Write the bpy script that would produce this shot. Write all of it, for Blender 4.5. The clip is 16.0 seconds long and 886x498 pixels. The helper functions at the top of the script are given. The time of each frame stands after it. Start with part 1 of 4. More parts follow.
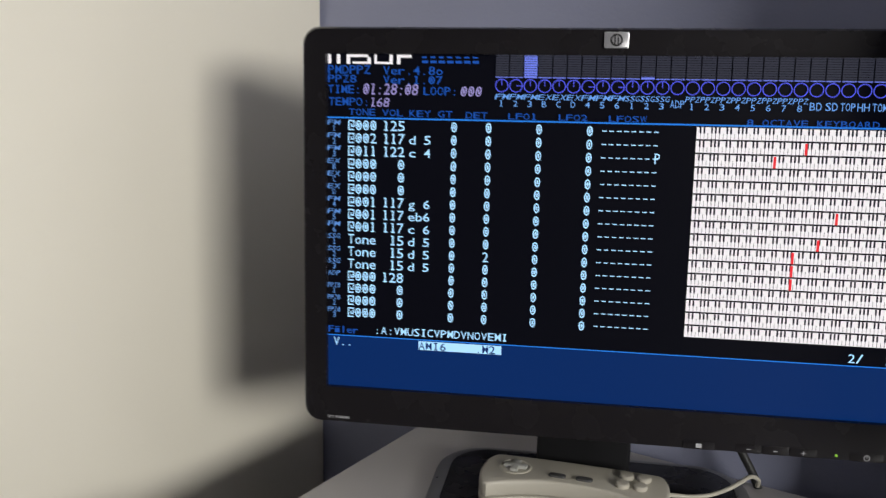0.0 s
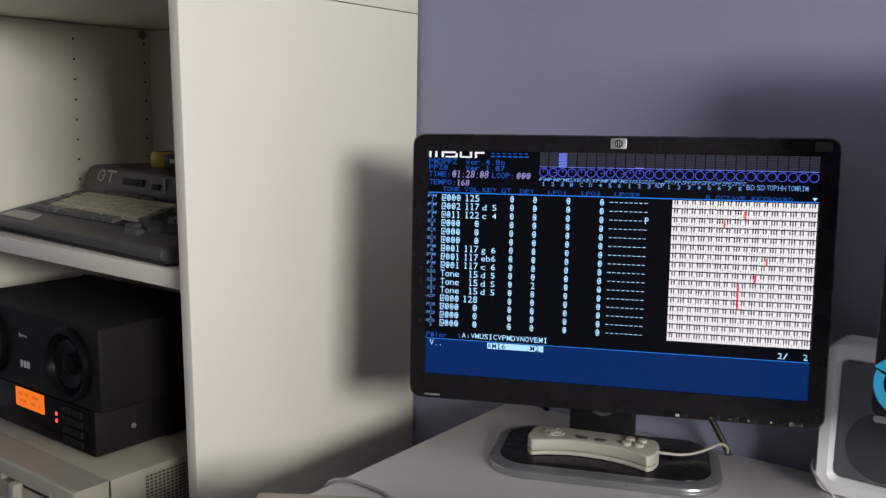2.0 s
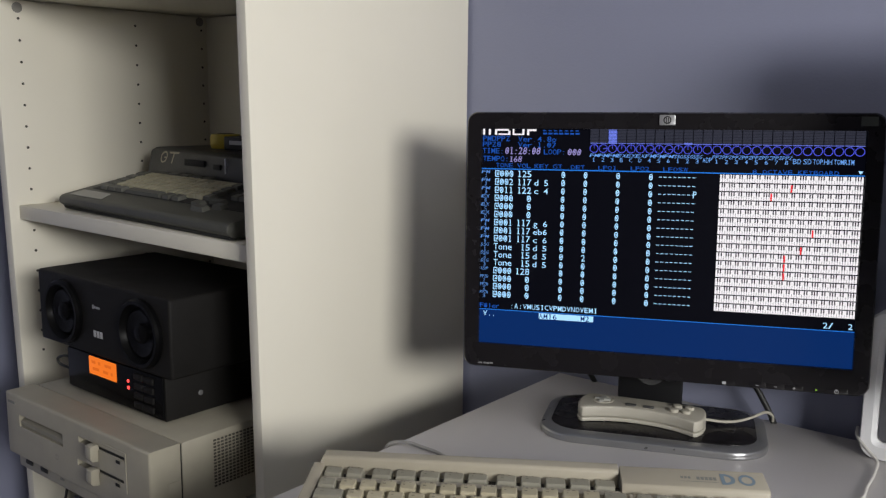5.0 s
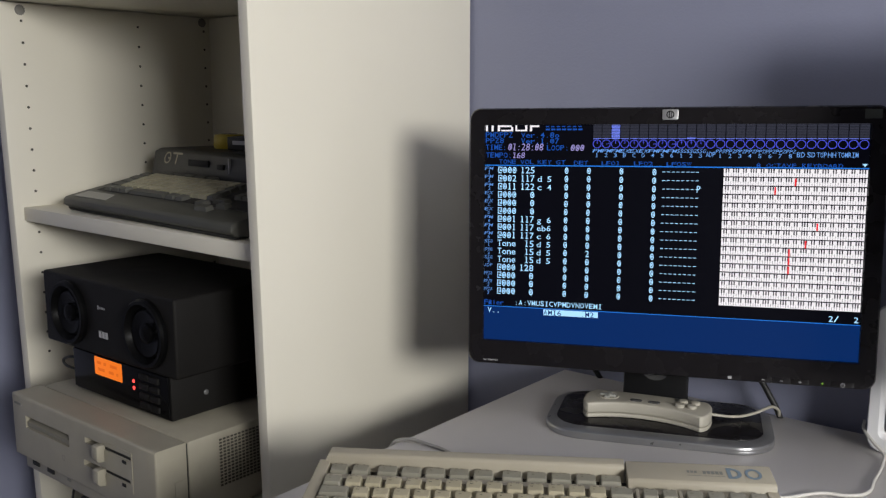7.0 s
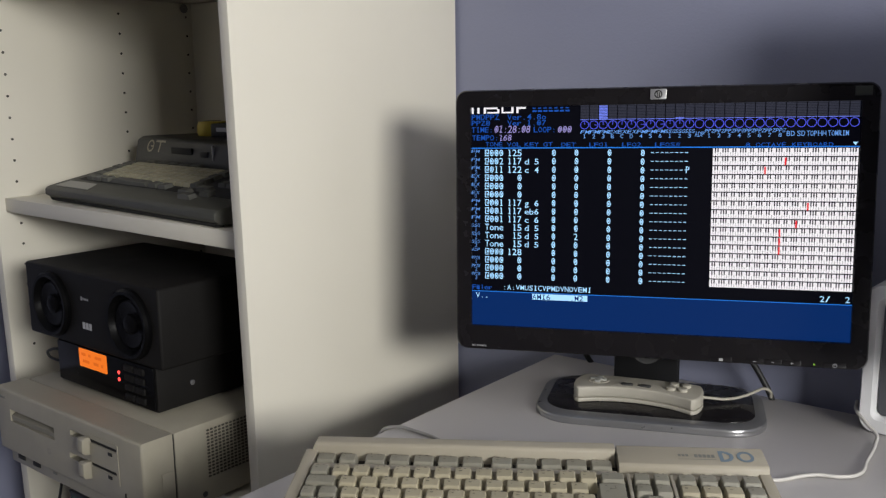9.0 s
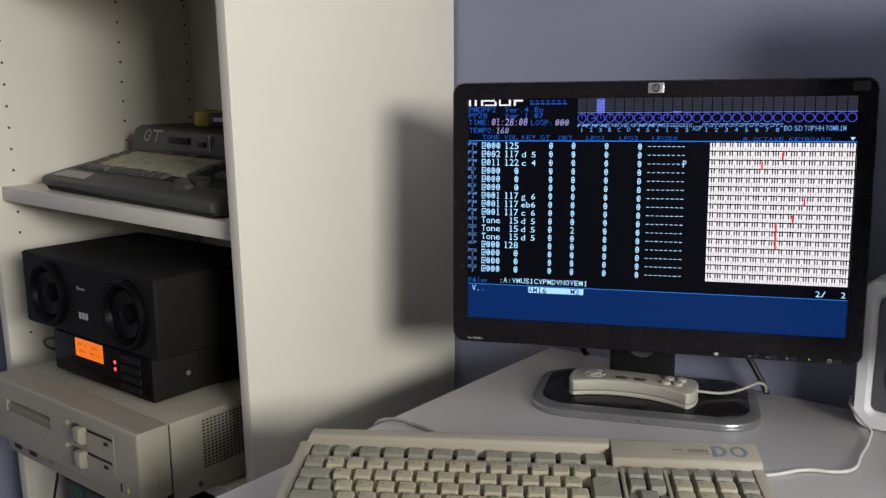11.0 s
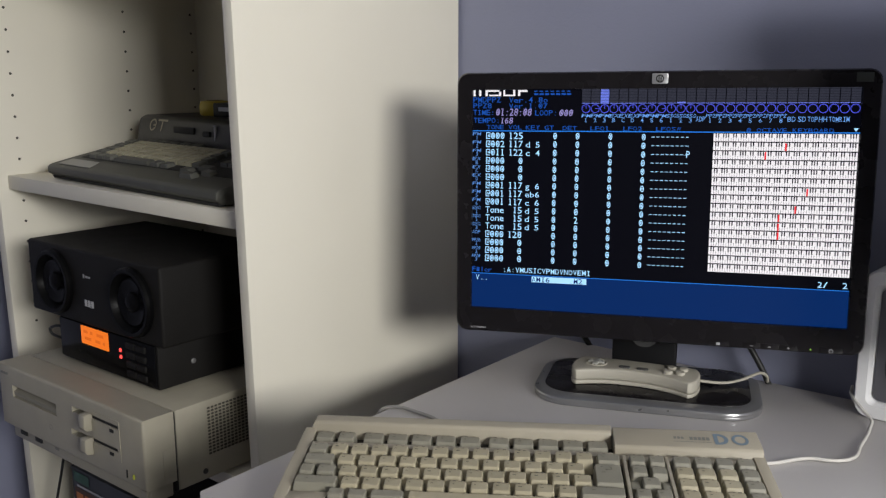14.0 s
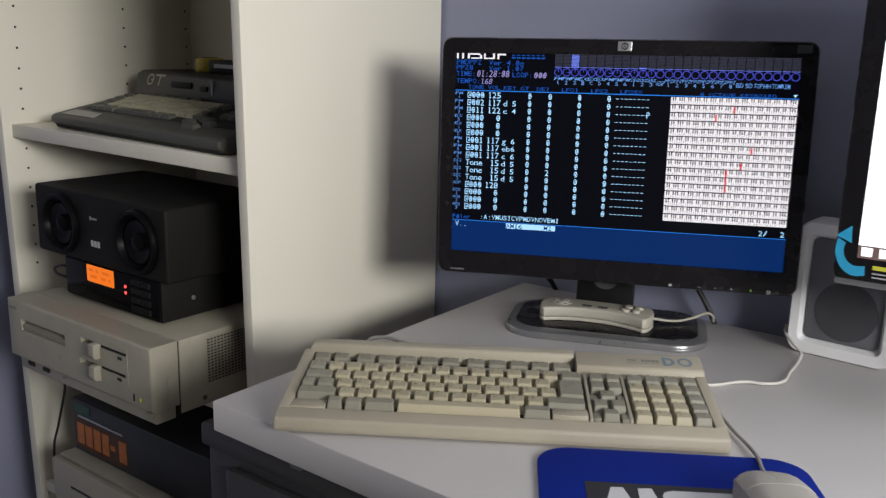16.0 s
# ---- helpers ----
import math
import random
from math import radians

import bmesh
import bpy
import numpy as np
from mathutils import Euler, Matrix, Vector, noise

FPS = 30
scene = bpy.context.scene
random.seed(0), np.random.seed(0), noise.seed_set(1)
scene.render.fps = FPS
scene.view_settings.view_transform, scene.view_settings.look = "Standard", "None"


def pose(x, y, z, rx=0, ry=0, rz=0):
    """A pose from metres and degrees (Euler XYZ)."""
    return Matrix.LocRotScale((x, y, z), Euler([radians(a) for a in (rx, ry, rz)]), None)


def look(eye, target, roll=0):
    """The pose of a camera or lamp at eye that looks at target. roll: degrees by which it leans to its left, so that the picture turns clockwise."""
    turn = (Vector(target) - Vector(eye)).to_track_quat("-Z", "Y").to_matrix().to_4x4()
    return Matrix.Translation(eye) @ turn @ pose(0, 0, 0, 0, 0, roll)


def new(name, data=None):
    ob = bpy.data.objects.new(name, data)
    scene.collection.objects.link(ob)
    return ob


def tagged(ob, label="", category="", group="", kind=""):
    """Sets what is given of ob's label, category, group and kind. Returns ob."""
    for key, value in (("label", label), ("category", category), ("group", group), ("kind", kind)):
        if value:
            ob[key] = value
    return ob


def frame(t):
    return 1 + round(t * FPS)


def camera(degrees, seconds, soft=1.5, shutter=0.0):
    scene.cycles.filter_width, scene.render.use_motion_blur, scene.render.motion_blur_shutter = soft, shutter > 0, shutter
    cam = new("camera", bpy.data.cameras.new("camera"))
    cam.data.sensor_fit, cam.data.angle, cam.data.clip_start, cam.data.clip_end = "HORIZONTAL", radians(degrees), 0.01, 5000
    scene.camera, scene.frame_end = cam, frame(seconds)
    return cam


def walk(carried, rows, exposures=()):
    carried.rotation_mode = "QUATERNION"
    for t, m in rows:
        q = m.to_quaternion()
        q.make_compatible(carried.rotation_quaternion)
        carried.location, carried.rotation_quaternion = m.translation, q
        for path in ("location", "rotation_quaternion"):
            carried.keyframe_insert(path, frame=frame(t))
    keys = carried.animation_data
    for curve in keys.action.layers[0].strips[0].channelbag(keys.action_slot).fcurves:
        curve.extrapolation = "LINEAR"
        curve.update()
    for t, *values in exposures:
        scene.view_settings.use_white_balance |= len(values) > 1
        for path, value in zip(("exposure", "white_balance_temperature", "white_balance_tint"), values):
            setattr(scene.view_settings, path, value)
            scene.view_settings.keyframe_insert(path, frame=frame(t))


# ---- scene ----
cam = camera(52.7, 16.0, soft=1.3, shutter=0.5)
PATH = [
    (0, (0.046, -0.005, 1.074), (-0.994, 1.651, 0.658), 1.2),
    (0.5, (0.076, -0.06, 1.064), (-1.033, 1.57, 0.724), 1.0),
    (1, (0.135, -0.125, 1.114), (-1.053, 1.433, 0.718), 0.65),
    (1.4, (0.186, -0.206, 1.117), (-1.03, 1.343, 0.767), 0.4),
    (1.5, (0.19, -0.227, 1.121), (-1.022, 1.326, 0.776), 0.9),
    (2, (0.22, -0.274, 1.116), (-0.953, 1.317, 0.817), 1.0),
    (2.5, (0.23, -0.286, 1.115), (-0.982, 1.273, 0.794), 0.4),
    (3, (0.229, -0.302, 1.112), (-1.001, 1.241, 0.785), 0.5),
    (3.5, (0.227, -0.312, 1.111), (-1.015, 1.219, 0.777), 0.8),
    (4, (0.231, -0.319, 1.109), (-1.005, 1.22, 0.785), 0.7),
    (6.5, (0.231, -0.32, 1.103), (-1.012, 1.213, 0.775), 0.2),
    (7, (0.232, -0.319, 1.102), (-1.013, 1.213, 0.777), -0.0),
    (7.5, (0.231, -0.317, 1.103), (-1.01, 1.214, 0.766), -0.3),
    (8, (0.232, -0.316, 1.102), (-1.001, 1.223, 0.77), -0.3),
    (8.5, (0.228, -0.309, 1.101), (-1.008, 1.224, 0.752), -0.6),
    (9, (0.228, -0.305, 1.097), (-1.0, 1.234, 0.744), -0.7),
    (11.5, (0.231, -0.302, 1.101), (-0.993, 1.234, 0.722), -0.3),
    (12, (0.233, -0.303, 1.101), (-0.99, 1.236, 0.728), -0.5),
    (12.5, (0.233, -0.304, 1.101), (-0.989, 1.233, 0.72), -0.6),
    (13, (0.232, -0.306, 1.1), (-0.993, 1.227, 0.711), -0.4),
    (13.5, (0.232, -0.307, 1.098), (-0.989, 1.229, 0.709), -0.3),
    (14, (0.232, -0.308, 1.098), (-0.994, 1.223, 0.705), -0.1),
    (14.5, (0.232, -0.31, 1.096), (-0.992, 1.219, 0.693), -0.1),
    (15, (0.236, -0.317, 1.096), (-0.975, 1.2, 0.614), -0.2),
    (15.5, (0.255, -0.351, 1.095), (-0.934, 1.184, 0.618), 0.4),
    (16, (0.286, -0.406, 1.094), (-0.873, 1.158, 0.633), 1.4),
]
walk(cam, [(t, look(eye, target, roll)) for t, eye, target, roll in PATH],
     [(0.0, 0.0, 6600, 10), (0.9, 0.0, 6500, 10), (16.0, 0.0, 6500, 10)])

# ---- world, sun, lights ----
world = bpy.data.worlds.new("world")
scene.world = world
world.use_nodes = True
wn = world.node_tree
sky = wn.nodes.new("ShaderNodeTexSky")
sky.sky_type = "NISHITA"
sky.sun_disc = False
sky.sun_elevation = radians(35)
sky.sun_rotation = radians(200)
wn.links.new(sky.outputs[0], wn.nodes["Background"].inputs[0])
wn.nodes["Background"].inputs[1].default_value = 0.1


def area_lamp(name, eye, target, sx, sy, watts, colour):
    data = bpy.data.lights.new(name, "AREA")
    data.shape, data.size, data.size_y, data.energy, data.color = "RECTANGLE", sx, sy, watts, colour
    ob = new(name, data)
    ob.matrix_world = look(eye, target)
    return ob


# daylight entering through the window in the wall beside the desk
area_lamp("window_daylight", (2.30, -0.71, 1.55), (-0.5, 0.5, 0.95), 0.95, 0.54, 74.0, (0.97, 0.955, 0.92))
scene.view_settings.exposure = 0.0


# ---- materials ----
def mat(name, colour, rough=0.5, metal=0.0, vary=0.06, scale=30.0, bump=0.05, bump_scale=200.0, spec=0.5, rand=0.0):
    m = bpy.data.materials.new(name)
    m.use_nodes = True
    t = m.node_tree
    b = t.nodes["Principled BSDF"]
    b.inputs["Roughness"].default_value = rough
    b.inputs["Metallic"].default_value = metal
    b.inputs["Specular IOR Level"].default_value = spec
    co = t.nodes.new("ShaderNodeTexCoord")
    n1 = t.nodes.new("ShaderNodeTexNoise")
    n1.inputs["Scale"].default_value = scale
    n1.inputs["Detail"].default_value = 4
    n2 = t.nodes.new("ShaderNodeTexNoise")
    n2.inputs["Scale"].default_value = bump_scale
    n2.inputs["Detail"].default_value = 3
    n3 = t.nodes.new("ShaderNodeTexNoise")
    n3.inputs["Scale"].default_value = scale / 7
    for n in (n1, n2, n3):
        t.links.new(co.outputs["Object"], n.inputs["Vector"])
    add = t.nodes.new("ShaderNodeMath")
    add.operation = "ADD"
    t.links.new(n1.outputs["Fac"], add.inputs[0])
    t.links.new(n3.outputs["Fac"], add.inputs[1])
    mr = t.nodes.new("ShaderNodeMapRange")
    mr.inputs["From Min"].default_value, mr.inputs["From Max"].default_value = 0.6, 1.4
    mr.inputs["To Min"].default_value, mr.inputs["To Max"].default_value = 1 - vary, 1 + vary
    t.links.new(add.outputs[0], mr.inputs["Value"])
    mul = t.nodes.new("ShaderNodeVectorMath")
    mul.operation = "SCALE"
    mul.inputs[0].default_value = colour
    last = mr.outputs[0]
    if rand:
        oi = t.nodes.new("ShaderNodeObjectInfo")
        r2 = t.nodes.new("ShaderNodeMapRange")
        r2.inputs["To Min"].default_value, r2.inputs["To Max"].default_value = 1 - rand, 1 + rand
        t.links.new(oi.outputs["Random"], r2.inputs["Value"])
        mm = t.nodes.new("ShaderNodeMath")
        mm.operation = "MULTIPLY"
        t.links.new(last, mm.inputs[0])
        t.links.new(r2.outputs[0], mm.inputs[1])
        last = mm.outputs[0]
    t.links.new(last, mul.inputs["Scale"])
    t.links.new(mul.outputs[0], b.inputs["Base Color"])
    rr = t.nodes.new("ShaderNodeMapRange")
    rr.inputs["To Min"].default_value, rr.inputs["To Max"].default_value = max(rough - 0.08, 0.02), min(rough + 0.08, 1)
    t.links.new(n1.outputs["Fac"], rr.inputs["Value"])
    t.links.new(rr.outputs[0], b.inputs["Roughness"])
    if bump:
        bp = t.nodes.new("ShaderNodeBump")
        bp.inputs["Strength"].default_value = bump
        bp.inputs["Distance"].default_value = 0.001
        t.links.new(n2.outputs["Fac"], bp.inputs["Height"])
        t.links.new(bp.outputs[0], b.inputs["Normal"])
    return m


def glow(name, colour, strength):
    m = bpy.data.materials.new(name)
    m.use_nodes = True
    b = m.node_tree.nodes["Principled BSDF"]
    b.inputs["Base Color"].default_value = (0.002, 0.002, 0.003, 1)
    b.inputs["Roughness"].default_value = 0.35
    b.inputs["Specular IOR Level"].default_value = 0.08
    b.inputs["Emission Color"].default_value = (*colour, 1)
    b.inputs["Emission Strength"].default_value = strength
    return m


WALL = mat("blue_grey_wall_paint", (0.275, 0.29, 0.40), 0.75, vary=0.03, scale=6, bump=0.25, bump_scale=350)
CEIL = mat("white_ceiling_paint", (0.72, 0.71, 0.69), 0.9, vary=0.02, bump=0.1)
FLOOR = mat("beige_carpet", (0.15, 0.135, 0.115), 0.9, vary=0.2, scale=30, bump=0.6, bump_scale=400)
WHITE = mat("white_melamine", (0.735, 0.70, 0.598), 0.42, vary=0.02, scale=9, bump=0.04, bump_scale=500)
DESK = mat("white_desk_laminate", (0.60, 0.575, 0.563), 0.42, vary=0.025, scale=14, bump=0.05, bump_scale=600)
BLACK = mat("black_gloss_plastic", (0.0112, 0.010, 0.0112), 0.27, vary=0.1, bump=0.02, spec=0.27)
BLACKM = mat("black_matt_plastic", (0.009, 0.009, 0.010), 0.5, vary=0.15, bump=0.15, bump_scale=900, spec=0.3)
SILVER = mat("silver_painted_plastic", (0.32, 0.32, 0.325), 0.3, 0.7, vary=0.06, bump=0.03)
BEIGE = mat("yellowed_beige_plastic", (0.362, 0.326, 0.252), 0.5, vary=0.06, scale=25, bump=0.2, bump_scale=900)
KEYC = mat("cream_key_plastic", (0.395, 0.352, 0.242), 0.4, vary=0.05, bump=0.1, bump_scale=900, rand=0.06)
KEYG = mat("grey_key_plastic", (0.245, 0.232, 0.182), 0.4, vary=0.05, bump=0.1, bump_scale=900, rand=0.06)
PCB = mat("aged_ivory_case_paint", (0.345, 0.320, 0.252), 0.44, vary=0.13, scale=28, bump=0.2, bump_scale=800)
DGREY = mat("dark_grey_plastic", (0.055, 0.055, 0.055), 0.5, vary=0.1, bump=0.15, bump_scale=900)
SLOT = mat("dark_recess", (0.012, 0.012, 0.012), 0.7, vary=0.1, bump=0)
PADG = mat("pad_ivory_plastic", (0.43, 0.405, 0.34), 0.5, vary=0.05, bump=0.1, bump_scale=900)
SPKW = mat("white_loudspeaker_plastic", (0.72, 0.72, 0.73), 0.35, vary=0.03, bump=0.05)


# ---- mesh helpers ----
def box(cx, cy, cz, sx, sy, sz, bev=0.0, seg=2, bm=None):
    """A bevelled block added to bm (or a new one), by centre and size."""
    t = bmesh.new()
    bmesh.ops.create_cube(t, size=1, matrix=Matrix.Translation((cx, cy, cz)) @ Matrix.Diagonal((sx, sy, sz, 1)))
    if bev:
        bmesh.ops.bevel(t, geom=t.edges[:], offset=min(bev, 0.45 * min(sx, sy, sz)), segments=seg, profile=0.5, affect="EDGES")
    if bm is None:
        return t
    return join(bm, t)


def join(bm, t):
    me = bpy.data.meshes.new("tmp")
    t.to_mesh(me)
    t.free()
    bm.from_mesh(me)
    bpy.data.meshes.remove(me)
    return bm


def cyl(c, axis, r1, r2, h, n=24, bev=0.0, bm=None):
    """A (tapered) round of height h centred at c along axis 'x', 'y' or 'z'."""
    t = bmesh.new()
    rot = {"z": Matrix(), "x": Matrix.Rotation(radians(90), 4, "Y"), "y": Matrix.Rotation(radians(90), 4, "X")}[axis]
    bmesh.ops.create_cone(t, cap_ends=True, segments=n, radius1=r1, radius2=r2, depth=h, matrix=Matrix.Translation(c) @ rot)
    if bev:
        caps = [e for e in t.edges if any(len(f.verts) > 4 for f in e.link_faces)]
        bmesh.ops.bevel(t, geom=caps, offset=bev, segments=2, profile=0.5, affect="EDGES")
    if bm is None:
        return t
    return join(bm, t)


def ring(c, axis, profile, n=40, bm=None):
    """A body of revolution round axis: profile is a list of (radius, height)."""
    t = bmesh.new()
    rows = []
    for r, h in profile:
        row = []
        for k in range(n):
            a = 2 * math.pi * k / n
            p = {"z": (r * math.cos(a), r * math.sin(a), h), "y": (r * math.cos(a), h, r * math.sin(a)), "x": (h, r * math.cos(a), r * math.sin(a))}[axis]
            row.append(t.verts.new(Vector(c) + Vector(p)))
        rows.append(row)
    for a, b in zip(rows, rows[1:]):
        for k in range(n):
            t.faces.new((a[k], a[(k + 1) % n], b[(k + 1) % n], b[k]))
    t.faces.new(rows[0])
    t.faces.new(rows[-1][::-1])
    bmesh.ops.recalc_face_normals(t, faces=t.faces[:])
    return t if bm is None else join(bm, t)


def slab(outline, z0, z1, bev=0.0, seg=2, bm=None):
    """A flat body with a polygon outline in x, y."""
    t = bmesh.new()
    lo = [t.verts.new((x, y, z0)) for x, y in outline]
    hi = [t.verts.new((x, y, z1)) for x, y in outline]
    n = len(outline)
    t.faces.new(lo[::-1])
    t.faces.new(hi)
    for k in range(n):
        t.faces.new((lo[k], lo[(k + 1) % n], hi[(k + 1) % n], hi[k]))
    bmesh.ops.recalc_face_normals(t, faces=t.faces[:])
    if bev:
        rim = [e for e in t.edges if any(len(f.verts) == n for f in e.link_faces)] if n != 4 else t.edges[:]
        bmesh.ops.bevel(t, geom=rim, offset=bev, segments=seg, profile=0.5, affect="EDGES")
    return t if bm is None else join(bm, t)


def rounded(w, h, r, n=6, cx=0.0, cy=0.0):
    """The outline of a rounded rectangle."""
    pts = []
    for qx, qy, a0 in ((1, 1, 0), (-1, 1, 90), (-1, -1, 180), (1, -1, 270)):
        for k in range(n + 1):
            a = radians(a0 + 90 * k / n)
            pts.append((cx + qx * (w / 2 - r) + r * math.cos(a), cy + qy * (h / 2 - r) + r * math.sin(a)))
    return pts


def moved(bm, m):
    bmesh.ops.transform(bm, matrix=m, verts=bm.verts[:])
    return bm


def side_up(bm):
    """Turns a slab drawn in x, y so that its y becomes z and its z becomes -y (towards the front)."""
    return moved(bm, Matrix.Rotation(radians(90), 4, "X"))


def part(name, bm, material, parent=None, label="", smooth=True):
    me = bpy.data.meshes.new(name)
    bm.to_mesh(me)
    bm.free()
    me.materials.append(material)
    if smooth:
        for p in me.polygons:
            p.use_smooth = True
        me.set_sharp_from_angle(angle=radians(35))
    ob = new(name, me)
    ob.parent = parent
    return tagged(ob, label) if label else ob


def thing(name, m, label, category, group=""):
    ob = new(name)
    ob.empty_display_size = 0.05
    ob.matrix_basis = m
    return tagged(ob, label, category, group)


def setting(name, bm, material, label=""):
    return tagged(part(name, bm, material), label, name.split("_")[0], "", "structure")


def tube(name, pts, r, material, parent=None, label=""):
    """A cable along smooth points."""
    cu = bpy.data.curves.new(name, "CURVE")
    cu.dimensions, cu.bevel_depth, cu.bevel_resolution = "3D", r, 3
    sp = cu.splines.new("BEZIER")
    sp.bezier_points.add(len(pts) - 1)
    for p, c in zip(sp.bezier_points, pts):
        p.co = c
        p.handle_left_type = p.handle_right_type = "AUTO"
    cu.resolution_u = 10
    cu.materials.append(material)
    ob = new(name, cu)
    ob.parent = parent
    return tagged(ob, label) if label else ob


# ---- the room ----
X0, X1, Y0, Y1, TOP = -1.32, 2.39, -4.6, 0.722, 2.6
setting("floor", box((X0 + X1) / 2, (Y0 + Y1) / 2, -0.05, X1 - X0 + 0.4, Y1 - Y0 + 0.4, 0.1), FLOOR, "beige-brown carpet floor")
setting("ceiling", box((X0 + X1) / 2, (Y0 + Y1) / 2, TOP + 0.05, X1 - X0 + 0.4, Y1 - Y0 + 0.4, 0.1), CEIL, "plain white ceiling")
setting("wall_north", box((X0 + X1) / 2, Y1 + 0.05, TOP / 2, X1 - X0 + 0.4, 0.1, TOP), WALL, "blue-grey painted wall")
setting("wall_west", box(X0 - 0.05, (Y0 + Y1) / 2, TOP / 2, 0.1, Y1 - Y0, TOP), WALL, "blue-grey painted wall")
setting("wall_south", box((X0 + X1) / 2, Y0 - 0.05, TOP / 2, X1 - X0 + 0.4, 0.1, TOP), WALL, "blue-grey painted wall")
# east wall with the window opening
WY0, WY1, WZ0, WZ1 = -1.12, -0.30, 1.17, 1.93
eb = box(X1 + 0.05, (Y0 + Y1) / 2, WZ0 / 2, 0.1, Y1 - Y0, WZ0)
box(X1 + 0.05, (Y0 + Y1) / 2, (WZ1 + TOP) / 2, 0.1, Y1 - Y0, TOP - WZ1, bm=eb)
box(X1 + 0.05, (Y0 + WY0) / 2, (WZ0 + WZ1) / 2, 0.1, WY0 - Y0, WZ1 - WZ0, bm=eb)
box(X1 + 0.05, (WY1 + Y1) / 2, (WZ0 + WZ1) / 2, 0.1, Y1 - WY1, WZ1 - WZ0, bm=eb)
setting("wall_east", eb, WALL, "blue-grey painted wall with a window")
setting("window_1", box(X1 + 0.05, (WY0 + WY1) / 2, WZ0 + 0.016, 0.12, WY1 - WY0, 0.03, 0.004), WHITE, "white window sill in the side wall")

# ---- bookcase ----
BX0, BX1, BY0, BY1, BT = -1.16, -0.56, 0.32, 0.717, 1.25
bc = thing("bookcase", pose(0, 0, 0), "tall white melamine bookcase with open shelves against the wall", "bookcase")
for sx, sw in ((BX1 - 0.008, 0.016), (BX0 + 0.01, 0.02)):
    sb = box(sx, (BY0 + BY1) / 2, BT / 2, sw, BY1 - BY0, BT, 0.001)
    for v in sb.verts:
        if v.co.y < 0.5:
            v.co.y += (1.2 - v.co.z) * 0.018
    part("side_panel", sb, WHITE, bc)
part("top_board", box((BX0 + BX1) / 2, (BY0 + BY1) / 2, BT + 0.0185, BX1 - BX0, BY1 - BY0, 0.035, 0.001), WHITE, bc)
part("back_panel", box((BX0 + BX1) / 2, BY1 - 0.014, BT / 2, BX1 - BX0 - 0.0365, 0.006, BT - 0.001), WHITE, bc)
SHZ = 0.9405
SHELFP = pose((BX0 + BX1) / 2, 0.520, SHZ - 0.0015, 0, 0.38, 0)
part("shelf", moved(box(0, 0, -0.0105, BX1 - BX0 - 0.039, 0.36, 0.021, 0.001), SHELFP), WHITE, bc)
PCZ = 0.597
part("shelf", box((BX0 + BX1) / 2, 0.525, PCZ - 0.0095, BX1 - BX0 - 0.042, 0.36, 0.019, 0.001), WHITE, bc)

# ---- desk ----
DZ = 0.74
desk = thing("desk", pose(0, 0, 0), "white laminate desk with a thick top in the corner", "desk")
part("desktop", slab([(-0.383, 0.122), (-0.385, 0.705), (1.3, 0.705), (1.3, -0.15), (0.34, -0.15), (-0.06, 0.116)], DZ - 0.032, DZ, 0.0015), DESK, desk)
part("side_leg", box(1.25, 0.3, (DZ - 0.032) / 2, 0.036, 0.7, DZ - 0.034), DESK, desk)
part("side_leg", box(-0.34, 0.66, (DZ - 0.032) / 2, 0.036, 0.06, DZ - 0.034), DESK, desk)


# pin holes and cam locks in the far side panel, a lower shelf and the plinth
HOLE = mat("hole_shadow", (0.07, 0.065, 0.055), 0.9, vary=0.1, bump=0)
CAPM = mat("grey_plug_plastic", (0.25, 0.24, 0.22), 0.6, vary=0.1, bump=0.1)
hb = bmesh.new()
for y, ztop in ((0.3575, 1.2228), (0.5555, 1.2255), (0.688, 1.2265)):
    for k in range(34):
        z = ztop - 0.0323 * k
        if z > 0.70 and abs(z - SHZ) > 0.018:
            cyl((BX0 + 0.0202, y + (ztop - z) * (0.012 if y < 0.5 else 0.006), z), "x", 0.0021, 0.0021, 0.001, 8, bm=hb)
tagged(part("pin_hole", hb, HOLE, bc, "rows of small dark shelf-pin holes"), kind="stuff")
for y, z in ((0.3566, 1.2388), (0.6848, 1.2412)):
    part("cam_lock", ring((BX0 + 0.02, y, z), "x", [(0.0078, -0.001), (0.0078, 0.001), (0.006, 0.0016), (0.0055, 0.0006), (0.002, 0.0006)], 20), CAPM, bc, "round grey cam-lock cap")
part("shelf", box((BX0 + BX1) / 2, 0.525, 0.30, BX1 - BX0 - 0.042, 0.36, 0.019, 0.001), WHITE, bc)
part("bottom_board", box((BX0 + BX1) / 2, 0.518, 0.06, BX1 - BX0 - 0.042, 0.38, 0.019, 0.001), WHITE, bc)
setting("baseboard", box(0.3, Y1 - 0.009, 0.05, 1.7, 0.016, 0.1, 0.003), WHITE, "white painted baseboard")


# ---- writing ----
GLYPH = {}


def glyph(char, bold):
    """Corners and faces of one letter of the built-in font, in units of its capital height."""
    if (char, bold) not in GLYPH:
        cu = bpy.data.curves.new("letters", "FONT")
        cu.body, cu.offset, cu.resolution_u = char, bold, 2
        ob = new("letters", cu)
        bpy.context.view_layer.update()
        me = bpy.data.meshes.new_from_object(ob)
        bpy.data.objects.remove(ob)
        bpy.data.curves.remove(cu)
        GLYPH[char, bold] = [(v.co.x, v.co.y) for v in me.vertices], [tuple(p.vertices) for p in me.polygons]
        bpy.data.meshes.remove(me)
    return GLYPH[char, bold]


